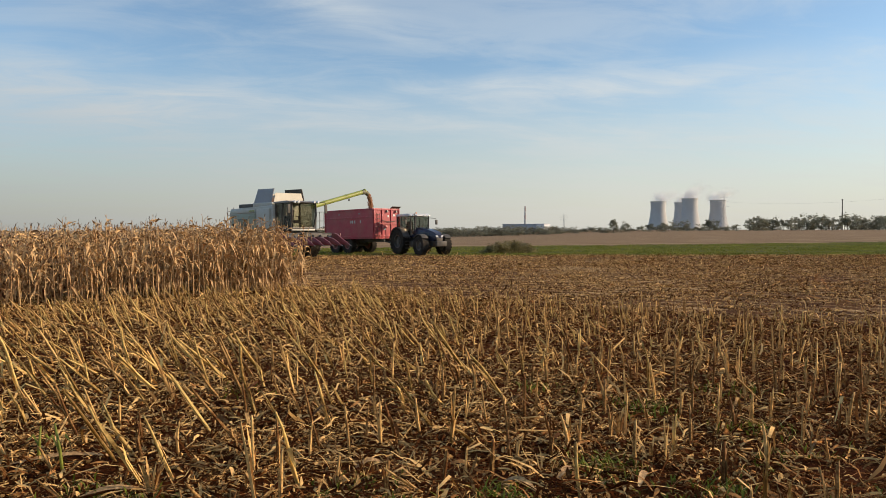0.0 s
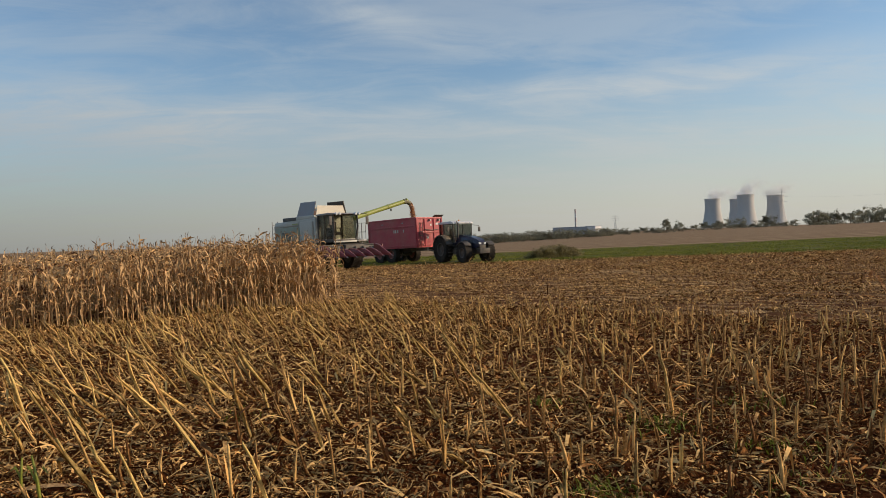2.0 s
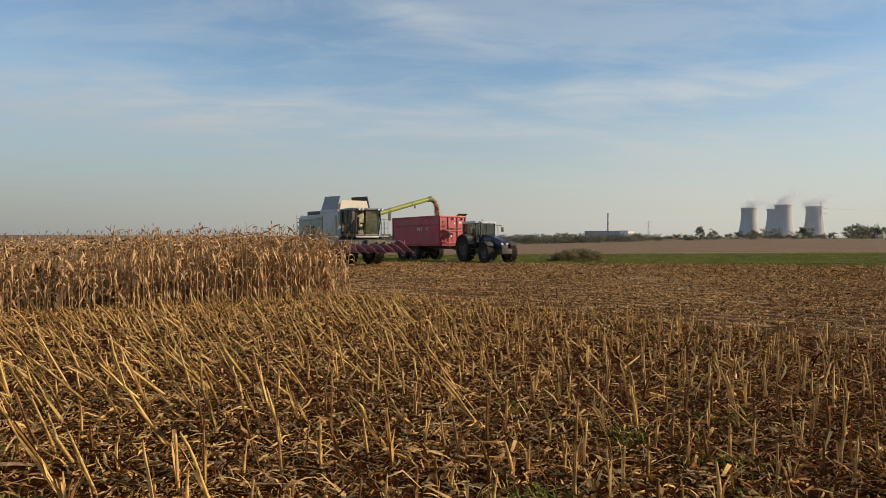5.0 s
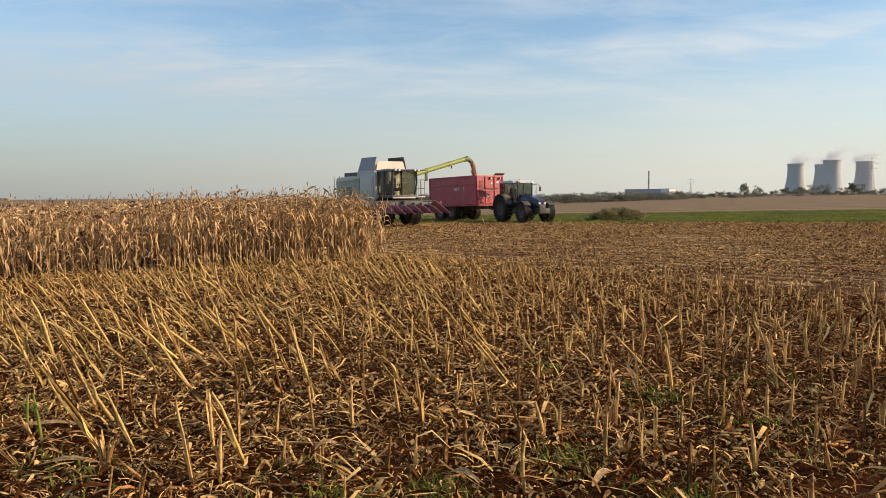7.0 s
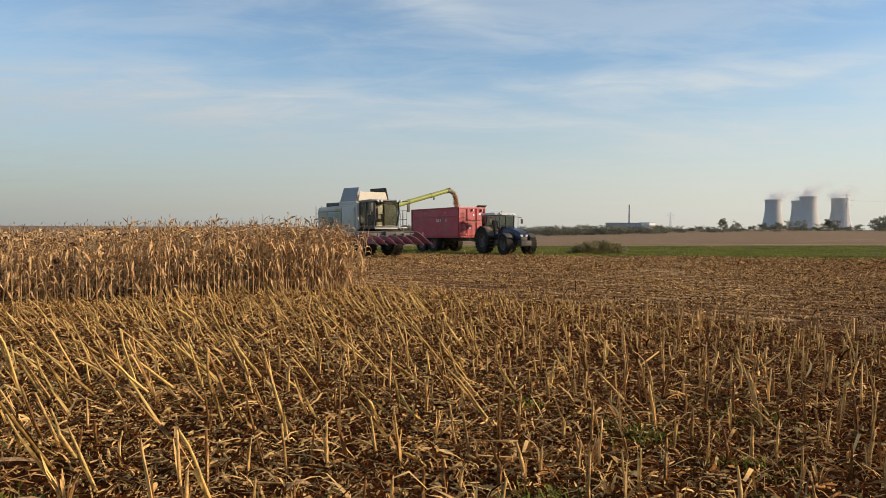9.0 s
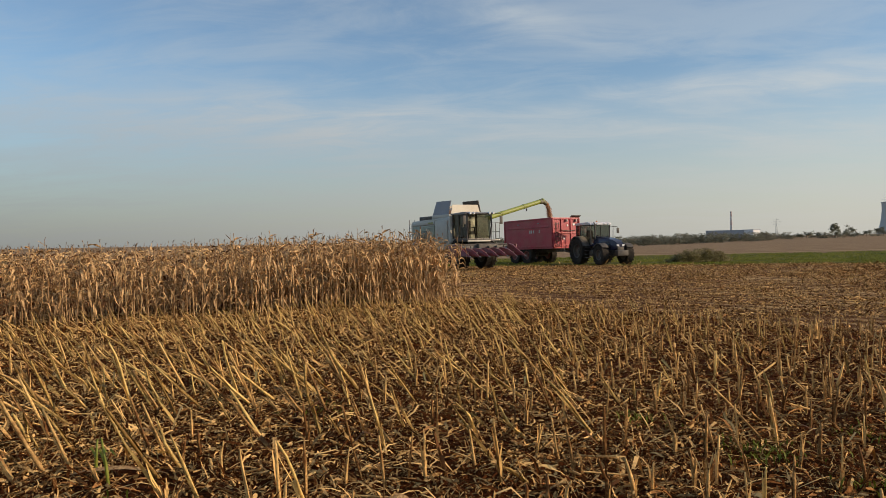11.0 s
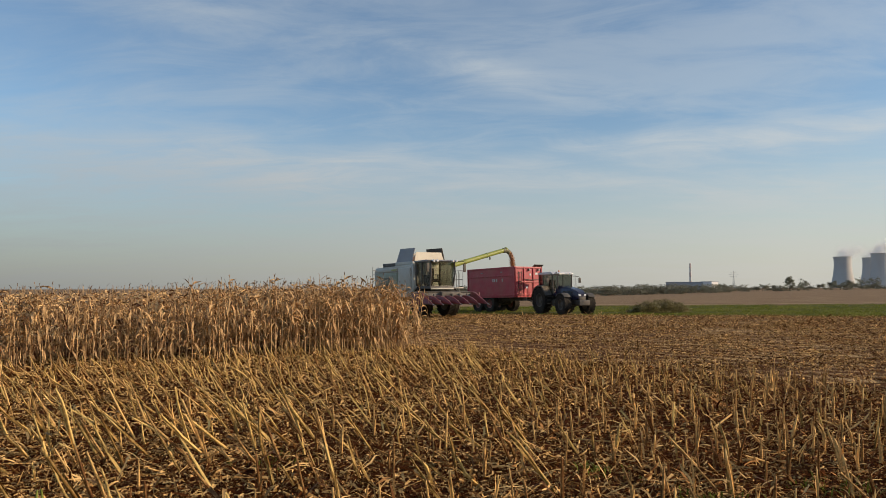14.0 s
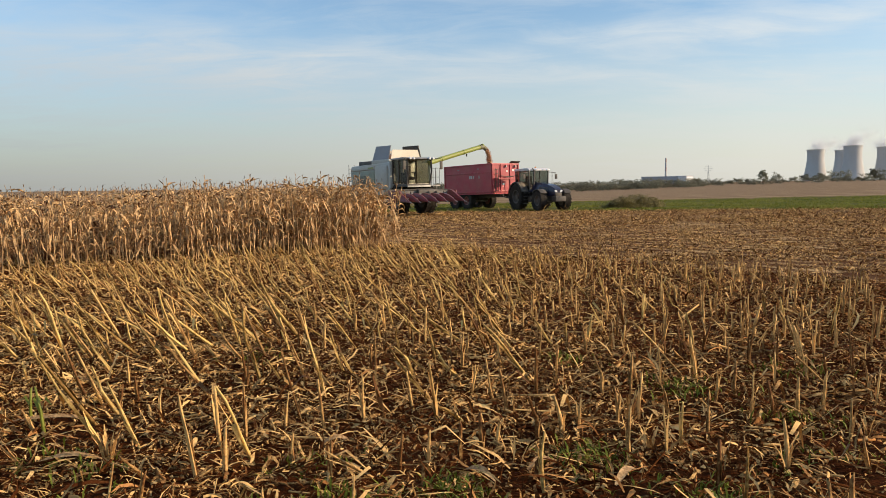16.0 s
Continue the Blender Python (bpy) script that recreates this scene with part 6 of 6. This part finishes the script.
# ---- trees along the fields ----
def tree_model(seed, high, wide, thin, low=0.25):
    """Trunk with limbs and a crown of leaf clumps with gaps."""
    r = random.Random(seed)
    ob = thing("tree", "distant field-edge tree with thinning dull green crown", "tree", "field-edge trees")
    bm = bmesh.new()
    rod(bm, [(0, 0, -0.5), (0.1, 0, high * 0.3), (0.0, 0.1, high * 0.8)], high * 0.022, 7, high * 0.006)
    ends = []
    for i in range(9):
        t, a = r.uniform(low, 0.75), r.uniform(0, 6.28)
        reach = wide * r.uniform(0.3, 0.5)
        e = Vector((math.cos(a) * reach, math.sin(a) * reach, high * t + reach * r.uniform(0.5, 1.1)))
        rod(bm, [(0, 0, high * t), e * 0.5 + Vector((0, 0, high * t * 0.5)), e], high * 0.009, 5, high * 0.003)
        ends.append(e)
    part("trunk", bm, bark, ob, smooth=True)
    heap = Heap()
    centres = ends + [Vector((r.gauss(0, wide * 0.18), r.gauss(0, wide * 0.18), high * r.uniform(low * 1.9, 0.95))) for _ in range(8)]
    for c in centres:
        s = wide * r.uniform(0.12, 0.22)
        for _ in range(int(14 * thin)):
            d = Vector((r.gauss(0, 1), r.gauss(0, 1), r.gauss(0, 0.75)))
            p = c + d * s * 0.62
            if p.z < high * low * 0.45:
                continue
            k = high * r.uniform(0.036, 0.072)
            v, f = flat_strip([(-k, 0, 0), (0, 0, k * 0.3), (k, 0, 0)], [k * 0.3, k * 0.7, k * 0.2], (0, 1, 0))
            heap.add(spin(v, r.uniform(0, 6.28), r.uniform(-1.4, 1.4), r.uniform(0, 6.28), p), f)
    me = heap.mesh("crown")
    me.materials.append(hazed_leaf)
    tagged(new("crown", me), kind="stuff").parent = ob
    return ob


tree_rng = random.Random(8)
kinds = [tree_model(60 + i, 10, w, d) for i, (w, d) in enumerate(((7, 1.8), (9, 2.0), (5.5, 1.6), (8, 1.3), (6.5, 2.0), (4.5, 1.4)))]
shrubs = [tree_model(80 + i, 10, w, 1.9, 0.05) for i, w in enumerate((9, 11, 8, 10))]
spots = []
bearing = -4.0
while bearing < 19.5:               # the low wood
    spots.append((bearing + tree_rng.uniform(-0.1, 0.1), tree_rng.uniform(430, 520), tree_rng.uniform(3.4, 5.4), 1.5))
    bearing += tree_rng.uniform(0.16, 0.26)
bearing = 19.6
while bearing < 32.6:               # loose trees past it
    spots.append((bearing, tree_rng.uniform(460, 620), tree_rng.choice((2.0, 2.6, 3.2, 4.2)), 1.6))
    bearing += tree_rng.uniform(0.12, 0.34)
for b, d, h in ((23.6, 600, 11), (24.5, 600, 7), (26.2, 620, 6), (27.3, 640, 7), (28.0, 640, 7), (28.7, 640, 7.5), (30.4, 560, 8), (30.8, 560, 6.5)):
    spots.append((b, d, h, 1.1))
bearing = 33.2
while bearing < 48:                 # the taller row on the right
    spots.append((bearing, tree_rng.uniform(520, 600), tree_rng.uniform(5.5, 9.5), 1.1))
    bearing += tree_rng.uniform(0.13, 0.28)
low_used, tall_used = [], []
for bearing, distance, high, broad in spots:
    x, y = far(bearing, distance)
    m = pose(x, y, rise(x, y), 0, 0, tree_rng.uniform(0, 360)) @ Matrix.Diagonal((high / 10 * broad, high / 10 * broad, high / 10, 1))
    pool, placed = (shrubs, low_used) if bearing < 19.5 or tree_rng.random() < 0.6 else (kinds, tall_used)
    if len(placed) < len(pool):
        ob = pool[len(placed)]
    else:
        ob = copy_thing(pool[tree_rng.randrange(len(pool))], m)
    placed.append(ob)
    ob.matrix_basis = m


# ---- grass strip and weedy bush ----
grass = Heap()
for _ in range(26000):
    y = tree_rng.uniform(40, 88)
    x = tree_rng.uniform(-0.25 * y, 0.95 * y)
    if not GRASS_NEAR(x) - 0.6 < y < GRASS_FAR(x) or noise.noise((x * 0.10, y * 0.35, 9)) + 0.5 * noise.noise((x * 0.5, y * 1.1, 5)) < -0.05 + tree_rng.uniform(-0.3, 0.25):
        continue
    for _ in range(5):
        a, h = tree_rng.uniform(0, 6.28), tree_rng.uniform(0.03, 0.11)
        o = (math.cos(a), math.sin(a))
        px, py = x + tree_rng.gauss(0, 0.12), y + tree_rng.gauss(0, 0.12)
        v, f = flat_strip([(px, py, -0.02), (px + o[0] * 0.05, py + o[1] * 0.05, h * 0.7), (px + o[0] * h * 0.5, py + o[1] * h * 0.5, h)], [0.010, 0.016, 0.004], (-o[1], o[0], 0))
        grass.add(v, f)
me = grass.mesh("grass")
me.materials.append(grass_mat)
tagged(new("grass", me), "uneven green grass strip beside the stubble", "grass", kind="stuff")


def weedy_bush(x, y, wide, high, seed, label):
    r = random.Random(seed)
    ob = thing("bush", label, "bush", "field weeds", m=pose(x, y, 0))
    bm = bmesh.new()
    heap = Heap()
    for _ in range(90):
        px, py = r.gauss(0, wide * 0.26), r.gauss(0, wide * 0.14)
        h = high * r.uniform(0.55, 1.05) * max(0.25, 1 - (abs(px) / (wide * 0.62)) ** 2)
        top = Vector((px + r.gauss(0, 0.15), py + r.gauss(0, 0.15), h))
        rod(bm, [(px, py, -0.03), (px * 0.5 + top.x * 0.5, py, h * 0.5), top], 0.012, 4, 0.004)
        for _ in range(60):
            t = r.uniform(0.05, 1.0)
            p = Vector((px, py, 0)).lerp(top, t) + Vector((r.gauss(0, 0.13), r.gauss(0, 0.13), r.gauss(0, 0.05)))
            if p.z < 0.03:
                continue
            k = r.uniform(0.025, 0.06)
            v, f = flat_strip([(-k, 0, 0), (0, 0, k * 0.4), (k, 0, 0)], [k * 0.2, k * 0.55, k * 0.1], (0, 1, 0))
            heap.add(spin(v, r.uniform(0, 6.28), r.uniform(-1.3, 1.3), r.uniform(0, 6.28), p), f)
    tagged(part("brushwood", bm, bark, ob), kind="stuff")
    me = heap.mesh("foliage")
    me.materials.append(bush_leaf)
    tagged(new("foliage", me), kind="stuff").parent = ob
    return ob


weedy_bush(12.7, 52.0, 2.0, 0.85, 1, "dark green weedy bush at the edge of grass")
weedy_bush(14.2, 52.8, 2.3, 0.95, 2, "olive weedy bush going to seed in grass")
weedy_bush(15.2, 53.3, 1.4, 0.7, 3, "low olive weeds in the grass strip")
